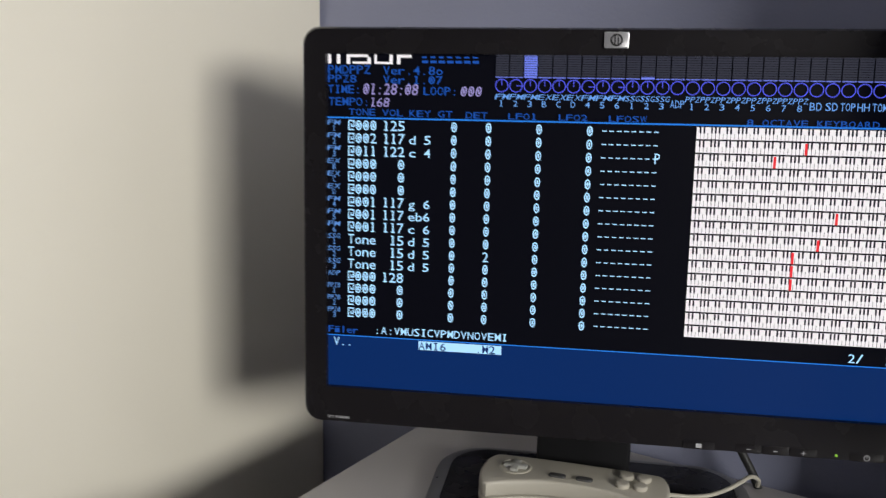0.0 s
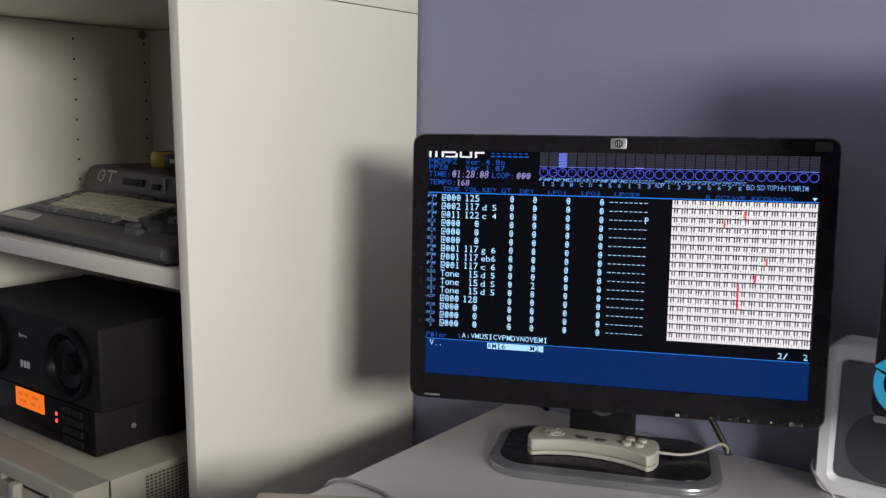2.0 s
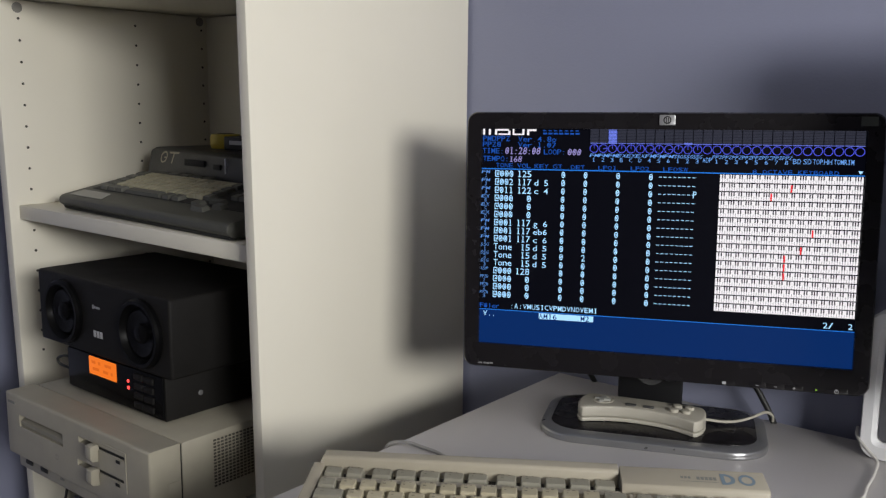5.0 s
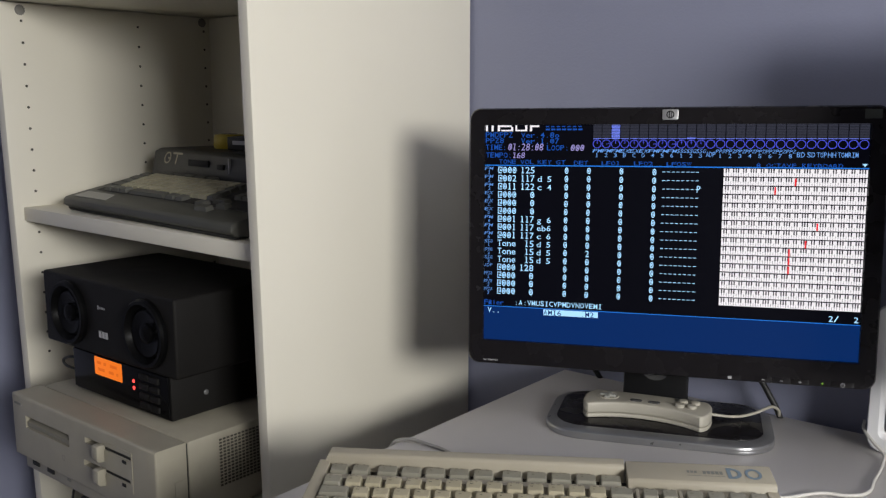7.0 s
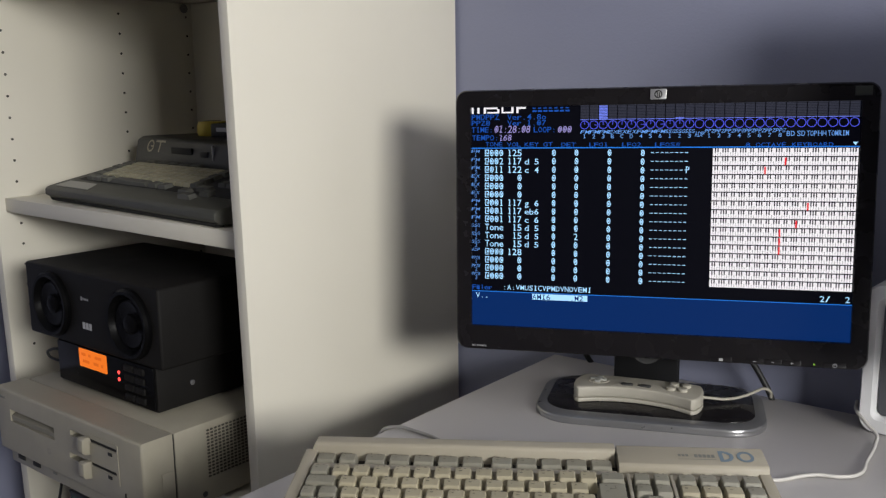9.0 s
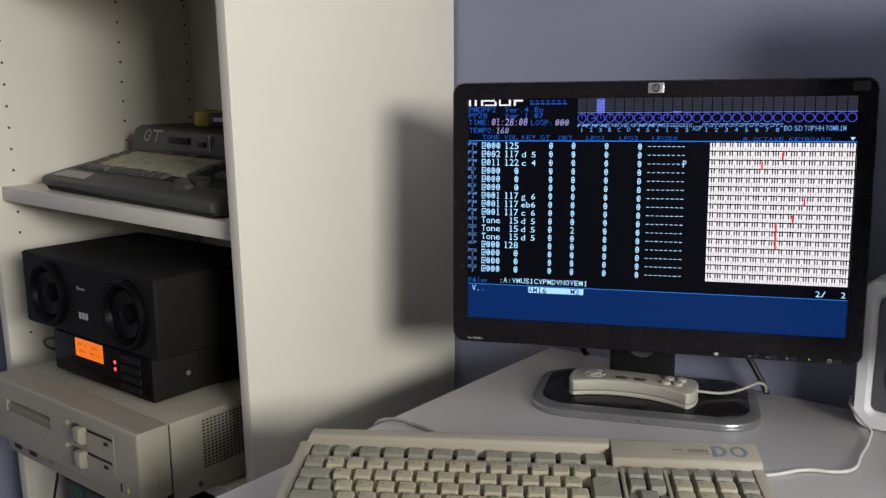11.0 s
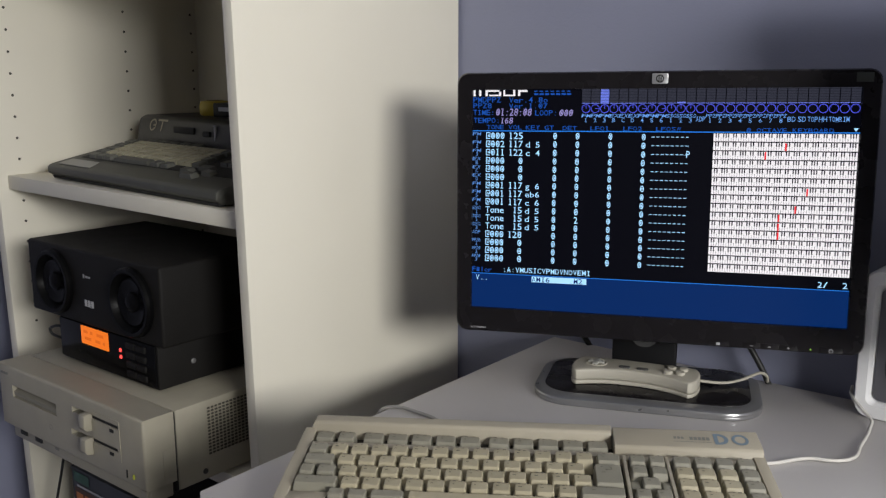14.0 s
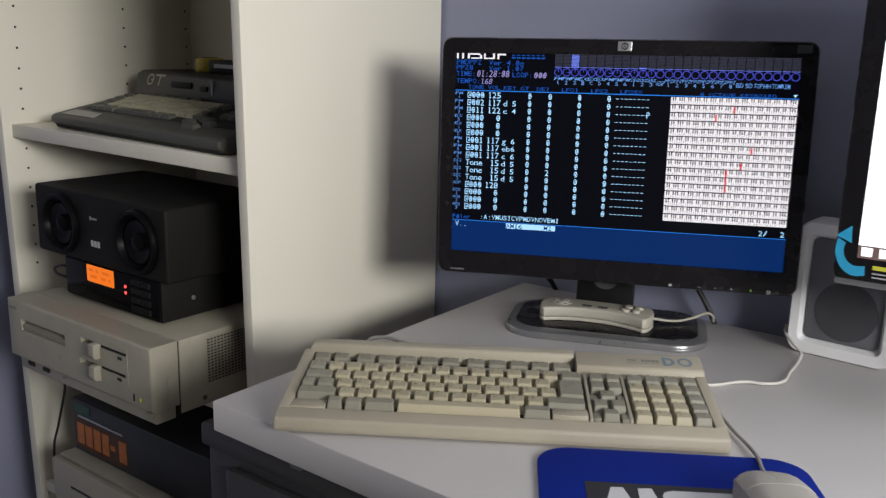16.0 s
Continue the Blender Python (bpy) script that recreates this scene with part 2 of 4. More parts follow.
def glyphs(text, u0, v0, u1, v1, bm, y=-0.0006, bold=0.004, shear=0.0):
    """Letters of the built-in font on an even pitch, drawn into bm in the x, z plane between the given corners."""
    base = [p[1] for p in glyph("H", bold)[0]]
    low, high = min(base), max(base)
    pitch = (u1 - u0) / (len(text) - 0.14)
    for k, char in enumerate(text):
        if char == " ":
            continue
        if char == "@":
            line = [(0.80, 0.06), (0.08, 0.06), (0.08, 0.94), (0.78, 0.94), (0.78, 0.38), (0.44, 0.38), (0.44, 0.66)]
            steps = [(b[0] - a[0], b[1] - a[1]) for a, b in zip(line, line[1:])]
            turns = [(-np.sign(d[1]) * 0.08, np.sign(d[0]) * 0.065) for d in steps]
            sides = [turns[0]] + [(a[0] + b[0], a[1] + b[1]) for a, b in zip(turns, turns[1:])] + [turns[-1]]
            two = [[bm.verts.new((u0 + pitch * (k + p[0] + w * o[0]), y, v0 + (v1 - v0) * (p[1] + w * o[1]))) for p, o in zip(line, sides)] for w in (1, -1)]
            for n in range(len(line) - 1):
                bm.faces.new((two[0][n], two[0][n + 1], two[1][n + 1], two[1][n]))
            continue
        pts, faces = glyph(char, bold)
        x0, x1 = min(p[0] for p in pts), max(p[0] for p in pts)
        wide = pitch * (0.2 if char in ".:1Il" else 0.86)
        left = u0 + pitch * k + (pitch * 0.86 - wide) / 2
        vs_ = []
        for px, pz in pts:
            v = (pz - low) / (high - low)
            u = left + (px - x0) / max(x1 - x0, 1e-6) * wide + (v - 0.5) * shear * pitch
            vs_.append(bm.verts.new((u, y, v0 + v * (v1 - v0))))
        for f in faces:
            bm.faces.new([vs_[n] for n in f])
        if char in "1I":
            quad(bm, left - pitch * 0.16, v0, left + wide + pitch * 0.16, v0 + (v1 - v0) * 0.13, y)
            quad(bm, left - pitch * 0.16, v1 - (v1 - v0) * 0.13, left + wide * (0.0 if char == "1" else 1.8), v1, y)
        if char == "0":
            quad(bm, left + wide * 0.36, v0 + (v1 - v0) * 0.30, left + wide * 0.64, v0 + (v1 - v0) * 0.70, y)
    return bm


def quad(bm, u0, v0, u1, v1, y=-0.0004):
    bm.faces.new([bm.verts.new((u, y, v)) for u, v in ((u0, v0), (u1, v0), (u1, v1), (u0, v1))])
    return bm


def loop_ring(bm, u, v, r, w, y=-0.0006, n=18):
    a = [bm.verts.new((u + r * math.cos(2 * math.pi * k / n), y, v + r * math.sin(2 * math.pi * k / n))) for k in range(n)]
    b = [bm.verts.new((u + (r - w) * math.cos(2 * math.pi * k / n), y, v + (r - w) * math.sin(2 * math.pi * k / n))) for k in range(n)]
    for k in range(n):
        bm.faces.new((a[k], a[(k + 1) % n], b[(k + 1) % n], b[k]))
    return bm


# ---- monitor with the music player on its screen ----
S_BLACK = glow("screen_black", (0.0014, 0.0016, 0.0036), 1.0)
S_BLUE = glow("screen_navy", (0.002, 0.023, 0.122), 1.0)
S_TEXT = glow("screen_pale_cyan", (0.38, 0.68, 0.98), 1.2)
S_WHITE = glow("screen_white", (0.95, 0.91, 0.94), 0.97)
S_KEYS = glow("screen_black_keys", (0.02, 0.02, 0.03), 1.0)
S_DIM = glow("screen_dim_blue", (0.012, 0.085, 0.42), 1.0)
S_LINE = glow("screen_line_blue", (0.02, 0.2, 0.75), 1.0)
S_RING = glow("screen_ring_blue", (0.09, 0.11, 0.80), 1.0)
S_GREY = glow("screen_meter_grey", (0.036, 0.038, 0.056), 1.0)
S_LIT = glow("screen_meter_lit", (0.17, 0.23, 0.85), 1.0)
S_CLOCK = glow("screen_clock_lilac", (0.32, 0.28, 0.6), 1.0)
S_RED = glow("screen_red", (0.85, 0.03, 0.04), 1.0)
LOGO = mat("badge_silver", (0.55, 0.55, 0.56), 0.3, 0.7, vary=0.05, bump=0)
PRINT = mat("light_grey_print", (0.42, 0.42, 0.43), 0.6, vary=0.05, bump=0)
LEDG = glow("green_led", (0.28, 0.6, 0.06), 0.8)

MONP = pose(-0.1874, 0.5773, 0.9562, -2.88, -0.606, 22.86)
mon = thing("monitor", MONP, "black widescreen computer monitor showing a music player, on a silver base", "monitor")
# frame in front of the panel: four rounded bars cut from one rounded plate
BU, BV0, BV1, SU, SV, SVB = 0.2172, -0.1515, 0.1405, 0.2000, 0.1222, 0.1240
outer = rounded(2 * BU, BV1 - BV0, 0.012, 5, 0, (BV0 + BV1) / 2)
fb = bmesh.new()
n = len(outer)
inner = [(max(-SU, min(SU, x)), max(-SVB, min(SV, z))) for x, z in outer]
rings_ = [[(x, 0.022, z) for x, z in outer], [(x, -0.003, z) for x, z in outer],
          [(x * 0.992, -0.0065, (z - (BV0 + BV1) / 2) * 0.99 + (BV0 + BV1) / 2) for x, z in outer],
          [(x, -0.0045, z) for x, z in inner], [(x, 0.003, z) for x, z in inner]]
vs = [[fb.verts.new(p) for p in r] for r in rings_]
for a, b in zip(vs, vs[1:]):
    for k in range(n):
        q = [a[k], a[(k + 1) % n], b[(k + 1) % n], b[k]]
        if (q[2].co - q[3].co).length > 1e-7 or b is vs[1] or b is vs[2]:
            fb.faces.new(q)
        else:
            fb.faces.new(q[:3])
bmesh.ops.remove_doubles(fb, verts=fb.verts[:], dist=1e-6)
bmesh.ops.recalc_face_normals(fb, faces=fb.faces[:])
part("bezel", fb, BLACK, mon, "glossy black plastic bezel")
back = slab(rounded(2 * BU - 0.004, BV1 - BV0 - 0.004, 0.012, 5, 0, (BV0 + BV1) / 2), -0.03, -0.0225)
slab(rounded(0.30, 0.2, 0.03, 5, 0, 0), -0.055, -0.03, 0.006, bm=back)
part("back_shell", side_up(back), BLACKM, mon)
scr = part("screen", quad(bmesh.new(), -SU - 0.001, -SVB - 0.001, SU + 0.001, SV + 0.001, 0.001), S_BLACK, mon, "lit screen with rows of channel data", False)
part("file_panel", quad(bmesh.new(), -SU, -SVB, SU, -0.0848, 0.0004), S_BLUE, scr, "navy blue file list", False)
ln = quad(bmesh.new(), -SU, 0.0763, SU, 0.0774, -0.0002)
quad(ln, -SU, -0.0852, SU, -0.0844, -0.0002)
part("rule", ln, S_LINE, scr, "thin bright blue lines", False)
# player name as plain blocks
lg = bmesh.new()
for u0, v0, u1, v1 in ((-0.1995, 0.1150, -0.1972, 0.1216), (-0.1930, 0.1150, -0.1905, 0.1216), (-0.1858, 0.1150, -0.1832, 0.1216), (-0.1832, 0.1197, -0.1700, 0.1216),
                       (-0.1815, 0.1150, -0.1680, 0.1166), (-0.1705, 0.1166, -0.1680, 0.1197), (-0.1655, 0.1150, -0.1520, 0.1166), (-0.1655, 0.1166, -0.1635, 0.1216),
                       (-0.1545, 0.1166, -0.1520, 0.1216), (-0.1490, 0.1150, -0.1465, 0.1216), (-0.1465, 0.1195, -0.1385, 0.1216)):
    quad(lg, u0, v0, u1, v1)
part("player_logo", lg, S_WHITE, scr, "white block logo", False)
dim = bmesh.new()
def word(name, text, u0, v0, u1, v1, material, shear=0.0):
    return part(name, glyphs(text, u0, v0, u1, v1, bmesh.new(), shear=shear), material, scr, "", False)


for k in range(7):
    quad(dim, -0.131 + 0.006 * k, 0.1160, -0.1265 + 0.006 * k, 0.1178)
    quad(dim, -0.131 + 0.006 * k, 0.1195, -0.1275 + 0.006 * k, 0.1206)
for txt, u0, v0, u1, v1 in (("PMDPPZ", -0.1995, 0.1080, -0.1683, 0.1140), ("PPZ8", -0.1995, 0.1018, -0.1785, 0.1072), ("Ver.4.8o", -0.1588, 0.1078, -0.1160, 0.1136),
                            ("Ver.1.07", -0.1588, 0.1014, -0.1160, 0.1070), ("TIME:", -0.1995, 0.0942, -0.1752, 0.1000), ("LOOP:", -0.1296, 0.0938, -0.1052, 0.0996), ("TEMPO:", -0.1990, 0.0855, -0.1690, 0.0912),
                            ("TONE", -0.1838, 0.0787, -0.1645, 0.0834), ("VOL", -0.1593, 0.0785, -0.1440, 0.0832), ("KEY", -0.1396, 0.0784, -0.1240, 0.0830), ("GT", -0.1189, 0.0783, -0.1085, 0.0829),
                            ("DET", -0.0990, 0.0781, -0.0835, 0.0825), ("LFO1", -0.0689, 0.0780, -0.0488, 0.0823), ("LFO2", -0.0339, 0.0779, -0.0140, 0.0821), ("LFOSW", 0.0004, 0.0777, 0.0261, 0.0819),
                            ("8 OCTAVE KEYBOARD", 0.0917, 0.0772, 0.1756, 0.0812), ("Filer", -0.1995, -0.0828, -0.1765, -0.0776)):
    word("heading", txt, u0, v0, u1, v1, S_DIM)
tagged(part("credit_bars", dim, S_DIM, scr, "small dim blue bars", False), kind="stuff")
for txt, u0, v0, u1, v1 in (("01:28:08", -0.1734, 0.0936, -0.1334, 0.1014), ("000", -0.1029, 0.0933, -0.0880, 0.1003), ("168", -0.1683, 0.0850, -0.1542, 0.0914)):
    word("clock", txt, u0, v0, u1, v1, S_CLOCK, 0.2)
# sixteen channel rows
PITCH, RTOP, CH = 0.00922, 0.0752, 0.0072
tones = ["@000", "@002", "@011", "@000", "@000", "@000", "@001", "@001", "@001", "Tone", "Tone", "Tone", "@000", "@000", "@000", "@000"]
vols = ["125", "117", "122", "0", "0", "0", "117", "117", "117", "15", "15", "15", "128", "0", "0", "0"]
keys_ = {1: "d 5", 2: "c 4", 6: "g 6", 7: "eb6", 8: "c 6", 9: "d 5", 10: "d 5", 11: "d 5"}
chan = ["FM1", "FM2", "FM3", "EXB", "EXC", "EXD", "FM4", "FM5", "FM6", "SSG1", "SSG2", "SSG3", "ADP", "PPZ81", "PPZ82", "PPZ83"]
LABB = glow("screen_label_blue", (0.11, 0.27, 0.66), 1.0)


def readout(name, text, u0, v0, u1, v1, material=S_TEXT, shear=0.0):
    return part(name, glyphs(text, u0, v0, u1, v1, bmesh.new(), shear=shear), material, scr, "", False)


for k in range(16):
    v1 = RTOP - PITCH * k
    v0 = v1 - CH
    readout("tone_value", tones[k], -0.1845, v0, -0.1635, v1)
    readout("volume_value", vols[k], -0.1428 - 0.0056 * len(vols[k]) + 0.0008, v0, -0.1428, v1)
    if k in keys_:
        readout("key_value", keys_[k], -0.1395, v0, -0.1238, v1 - 0.001)
    readout("gate_value", "0", -0.1092, v0, -0.1050, v1)
    readout("detune_value", "2" if k == 10 else "0", -0.0846, v0, -0.0804, v1)
    readout("lfo_value", "0", -0.0492, v0, -0.0450, v1 - 0.0002)
    readout("lfo_value", "0", -0.0142, v0 - 0.0004, -0.0100, v1 - 0.0006)
    db = bmesh.new()
    for d in range(8):
        quad(db, -0.0038 + 0.005 * d, v0 + 0.003, -0.0006 + 0.005 * d, v0 + 0.0037)
    part("switch_dashes", db, S_TEXT, scr, "", False)
    up = chan[k][:-1] if chan[k] != "ADP" else "ADP"
    readout("channel_label", up, -0.1998, v1 - 0.0036, -0.1905, v1, LABB, 0.15)
    if chan[k] != "ADP":
        readout("channel_label", chan[k][-1], -0.1962, v1 - 0.0080, -0.1938, v1 - 0.0040, LABB)
readout("switch_value", "P", 0.0325, RTOP - PITCH * 2 - CH, 0.0362, RTOP - PITCH * 2)
word("path_line", ":A:VMUSICVPMDVNOVEMI", -0.1640, -0.0822, -0.0647, -0.0765, S_TEXT)
word("folder_mark", "V..", -0.1954, -0.0925, -0.1808, -0.0862, S_TEXT)
word("page_number", "2/", 0.1693, -0.0825, 0.1790, -0.0764, S_TEXT)
word("page_number", "2", 0.1935, -0.0825, 0.1980, -0.0764, S_TEXT)
part("highlight", quad(bmesh.new(), -0.1305, -0.0924, -0.0690, -0.0858), S_TEXT, scr, "pale highlight bar", False)
part("selected_file", glyphs("AMI6", -0.1302, -0.0920, -0.1100, -0.0862, bmesh.new(), -0.001), S_BLUE, scr, "dark letters on the bar", False)
part("file_ending", glyphs(".M2", -0.0880, -0.0920, -0.0735, -0.0862, bmesh.new(), -0.001), S_BLUE, scr, "dark letters on the bar", False)
# level meters, knobs and their names
ML, MP = -0.0786, 0.2782 / 28
NAMEB = glow("screen_name_blue", (0.15, 0.36, 0.82), 1.0)
names = ["FM 1", "FM 2", "FM 3", "EX B", "EX C", "EX D", "FM 4", "FM 5", "FM 6", "SSG 1", "SSG 2", "SSG 3", "ADP", "PPZ 1", "PPZ 2", "PPZ 3", "PPZ 4", "PPZ 5", "PPZ 6", "PPZ 7", "PPZ 8", "BD", "SD", "TOP", "HH", "TOM", "RIM"]
for k in range(28):
    u = ML + MP * k
    top = 0.1222
    part("meter", quad(bmesh.new(), u, 0.1066, u + MP - 0.0009, top), S_GREY, scr, "", False)
    lit = {2: 0.97, 10: 0.12}.get(k, 0.04)
    part("meter_level", quad(bmesh.new(), u, 0.1066, u + MP - 0.0009, 0.1066 + (top - 0.1066) * lit, -0.0008), S_LIT, scr, "", False)
    kr = loop_ring(bmesh.new(), u + 0.0045, 0.1012, 0.0047, 0.0007)
    if k in (1, 6, 8):
        quad(kr, u + 0.0045, 0.1009, u + 0.0088, 0.1015)
    elif k < 12:
        quad(kr, u + 0.0042, 0.1012, u + 0.0048, 0.1055)
    part("knob_ring", kr, S_RING, scr, "", False)
    if k < len(names):
        nm = names[k].split()
        if len(nm) > 1:
            readout("knob_name", nm[0], u + 0.0002, 0.0918, u + MP - 0.0002, 0.0955, NAMEB, 0.25)
            readout("knob_name", nm[1], u + 0.0029, 0.0868, u + 0.0061, 0.0910, NAMEB)
        else:
            readout("knob_name", nm[0], u + (0.0008 if len(nm[0]) == 2 else 0.0002), 0.0878, u + MP - (0.0014 if len(nm[0]) == 2 else 0.0003), 0.0930, NAMEB)
ml = bmesh.new()
for k in range(9):
    quad(ml, ML, 0.1080 + 0.0016 * k, ML + 28 * MP - 0.0009, 0.1084 + 0.0016 * k, -0.0010)
tagged(part("meter_hatching", ml, S_BLACK, scr, "fine dark lines across the level meters", False), kind="stuff")
# sixteen little piano keyboards
PU0, PU1 = 0.0594, 0.1992
WK = (PU1 - PU0) / 56
for k in range(16):
    v1 = RTOP + 0.0003 - PITCH * k
    v0 = v1 - 0.0081
    pb = bmesh.new()
    pno = part("piano_strip", quad(bmesh.new(), PU0, v0, PU1, v1), S_WHITE, scr, "", False)
    for o in range(8):
        for j in (1, 2, 4, 5, 6):
            u = PU0 + (o * 7 + j) * WK
            quad(pb, u - 0.00062, v0 + 0.0040, u + 0.00062, v1, -0.0008)
    for j in range(1, 56):
        u = PU0 + j * WK
        quad(pb, u - 0.00014, v0, u + 0.00014, v0 + 0.0040, -0.0008)
    part("key_pattern", pb, S_KEYS, pno, "", False).parent = scr
for row, u in ((1, 0.1300), (2, 0.1105), (6, 0.1530), (8, 0.1425), (9, 0.1268), (10, 0.1268), (11, 0.1268)):
    v1 = RTOP - PITCH * row
    part("played_key", quad(bmesh.new(), u, v1 - 0.0078, u + 0.0017, v1, -0.001), S_RED, scr, "red played key", False)
tri = bmesh.new()
tri.faces.new([tri.verts.new(p) for p in ((0.1935, -0.0006, 0.0815), (0.1985, -0.0006, 0.0815), (0.1960, -0.0006, 0.0782))])
part("scroll_mark", tri, S_TEXT, scr, "small pale triangle", False)
# bezel details
part("badge", side_up(slab(rounded(0.0165, 0.0108, 0.0012, 3, 0.0030, 0.1322), 0.0062, 0.0075, 0.0003)), LOGO, mon, "small silver badge")
bd = bmesh.new()
loop_ring(bd, 0.0030, 0.1322, 0.0042, 0.0012, -0.0077)
quad(bd, 0.0015, 0.1295, 0.0024, 0.1355, -0.0078)
quad(bd, 0.0036, 0.1285, 0.0045, 0.1345, -0.0078)
part("badge_mark", bd, SLOT, mon, "dark mark on the badge", False)
st = quad(bmesh.new(), 0.1925, 0.1270, 0.2085, 0.1365, -0.0066)
part("sticker", st, mat("smoked_sticker", (0.05, 0.055, 0.05), 0.35, vary=0.3, scale=60, bump=0), mon, "small smoky energy sticker", False)
mk = bmesh.new()
for u0, u1 in ((-0.1985, -0.1966), (-0.1960, -0.1942), (-0.1925, -0.1914), (-0.1908, -0.1894), (-0.1889, -0.1876), (-0.1871, -0.1858), (-0.1853, -0.1840), (-0.1834, -0.1816)):
    quad(mk, u0, -0.1476, u1, -0.1474, -0.0066)
    quad(mk, u0, -0.1474, u0 + 0.0005, -0.1457, -0.0066)
    quad(mk, u1 - 0.0005, -0.1474, u1, -0.1457, -0.0066)
part("model_mark", mk, PRINT, mon, "small grey model marking as bars", False)
for u, w in ((0.0735, 0.022), (0.1074, 0.017), (0.1255, 0.018), (0.1440, 0.018), (0.1855, 0.022)):
    b_ = part("button", side_up(slab(rounded(w, 0.0062, 0.0012, 3, u, -0.1474), 0.0058, 0.0068, 0.0003)), BLACK, mon, "small black menu button")
    sy = bmesh.new()
    if u > 0.18:
        loop_ring(sy, u, -0.1474, 0.0022, 0.0006, -0.0075)
        quad(sy, u - 0.0003, -0.1474, u + 0.0003, -0.1450, -0.0076)
    elif u < 0.08:
        quad(sy, u - 0.002, -0.1490, u + 0.002, -0.1460, -0.0075)
    else:
        quad(sy, u - 0.0015, -0.1477, u + 0.0015, -0.1471, -0.0075)
        if 0.14 < u < 0.15:
            quad(sy, u - 0.0003, -0.1489, u + 0.0003, -0.1459, -0.0076)
    part("symbol", sy, PRINT, b_, "pale printed symbol", False)
part("power_light", ring((0.1658, -0.006, -0.1474), "y", [(0.0009, 0.0), (0.0009, -0.0012), (0.0004, -0.0015)], 12), LEDG, mon, "tiny green power light")

# stand: neck and base
inv = MONP.inverted() @ pose(-0.1865, 0.5735, DZ, 0, 0, 22.86)
nk = box(-0.004, 0.062, 0.105, 0.074, 0.022, 0.19, 0.004)
part("neck", moved(nk, inv), BLACKM, mon, "flat black plastic neck")
part("cable_hole", moved(ring((-0.004, 0.0508, 0.058), "y", [(0.017, 0.0), (0.017, -0.0012), (0.0145, -0.0008)], 32), inv), DGREY, mon, "round cable opening in the neck")
base = slab(rounded(0.246, 0.147, 0.044, 10, 0.0020, 0.0190), 0.0, 0.004, 0.001)
def rim(w, h, r, z):
    return [(x, y, z) for x, y in rounded(w, h, r, 10, 0.0020 if w > 0.22 else 0.0015, 0.0190 if w > 0.22 else 0.0215)]
rb = bmesh.new()
rr_ = [rim(0.246, 0.147, 0.044, 0.0035), rim(0.2465, 0.1475, 0.0442, 0.0060), rim(0.2445, 0.1455, 0.0432, 0.0078), rim(0.2405, 0.1415, 0.042, 0.0086), rim(0.226, 0.123, 0.034, 0.0112), rim(0.222, 0.119, 0.032, 0.0108)]
rv = [[rb.verts.new(p) for p in r] for r in rr_]
for a, b in zip(rv, rv[1:]):
    for k in range(len(a)):
        rb.faces.new((a[k], a[(k + 1) % len(a)], b[(k + 1) % len(b)], b[k]))
rb.faces.new(rv[-1])
bmesh.ops.recalc_face_normals(rb, faces=rb.faces[:])
join(base, rb)
part("base", moved(base, inv), SILVER, mon, "rounded silver plastic base")
part("base_tray", moved(slab(rounded(0.2225, 0.1195, 0.0325, 10, 0.0020, 0.0190), 0.0104, 0.0119, 0.0005), inv), BLACK, mon, "glossy black tray in the base")

# ---- game controller on the monitor's base ----
gc = thing("game_controller", pose(-0.1980, 0.575, DZ + 0.0123, 0, 0, 16.5) @ Matrix.Diagonal((1, 1, 0.9, 1)), "ivory game controller with a curved body resting on the monitor's base", "controller")


def pad_outline(grow=0.0):
    pts = []
    for k in range(24):
        a = -1 + 2 * k / 24
        pts.append((0.0605 * a, -0.014 - 0.017 * abs(a) ** 2.2 - grow))
    for k in range(12):
        t = radians(-90 + 180 * k / 12)
        pts.append((0.0605 + (0.010 + grow) * math.cos(t), -0.0045 + (0.0265 + grow) * math.sin(t)))
    for k in range(20):
        a = 1 - 2 * k / 20
        pts.append((0.0605 * a, 0.022 + 0.002 * (1 - a * a) + grow))
    for k in range(12):
        t = radians(90 + 180 * k / 12)
        pts.append((-0.0605 + (0.010 + grow) * math.cos(t), -0.0045 + (0.0265 + grow) * math.sin(t)))
    return pts


hull = pad_outline()
part("lower_shell", slab(hull, 0.0, 0.0052, 0.0015), PADG, gc)
part("upper_shell", slab(pad_outline(-0.0003), 0.0055, 0.0195, 0.0022, 3), PADG, gc)
part("pad_dish", ring((-0.045, 0.002, 0.0190), "z", [(0.0125, 0.0), (0.0125, 0.0012), (0.0112, 0.0016), (0.0104, 0.0009), (0.002, 0.0008)], 28), PADG, gc, "shallow round dish")
part("direction_pad", join(box(-0.045, 0.002, 0.0205, 0.018, 0.006, 0.0035, 0.001), box(-0.045, 0.002, 0.0205, 0.006, 0.018, 0.0034, 0.001)), mat("pad_grey_plastic", (0.36, 0.36, 0.33), 0.5), gc, "grey cross-shaped direction pad")
for x in (-0.012, 0.008):
    part("option_button", slab(rounded(0.013, 0.006, 0.0029, 5, x, -0.004), 0.0193, 0.0212, 0.0006), DGREY, gc, "dark oval button")
for x, y in ((0.036, -0.005), (0.049, -0.005), (0.038, 0.009), (0.051, 0.009)):
    part("action_button", ring((x, y, 0.0192), "z", [(0.0052, 0.0), (0.0052, 0.003), (0.0045, 0.0038), (0.002, 0.0041)], 20), PADG, gc, "round ivory button")
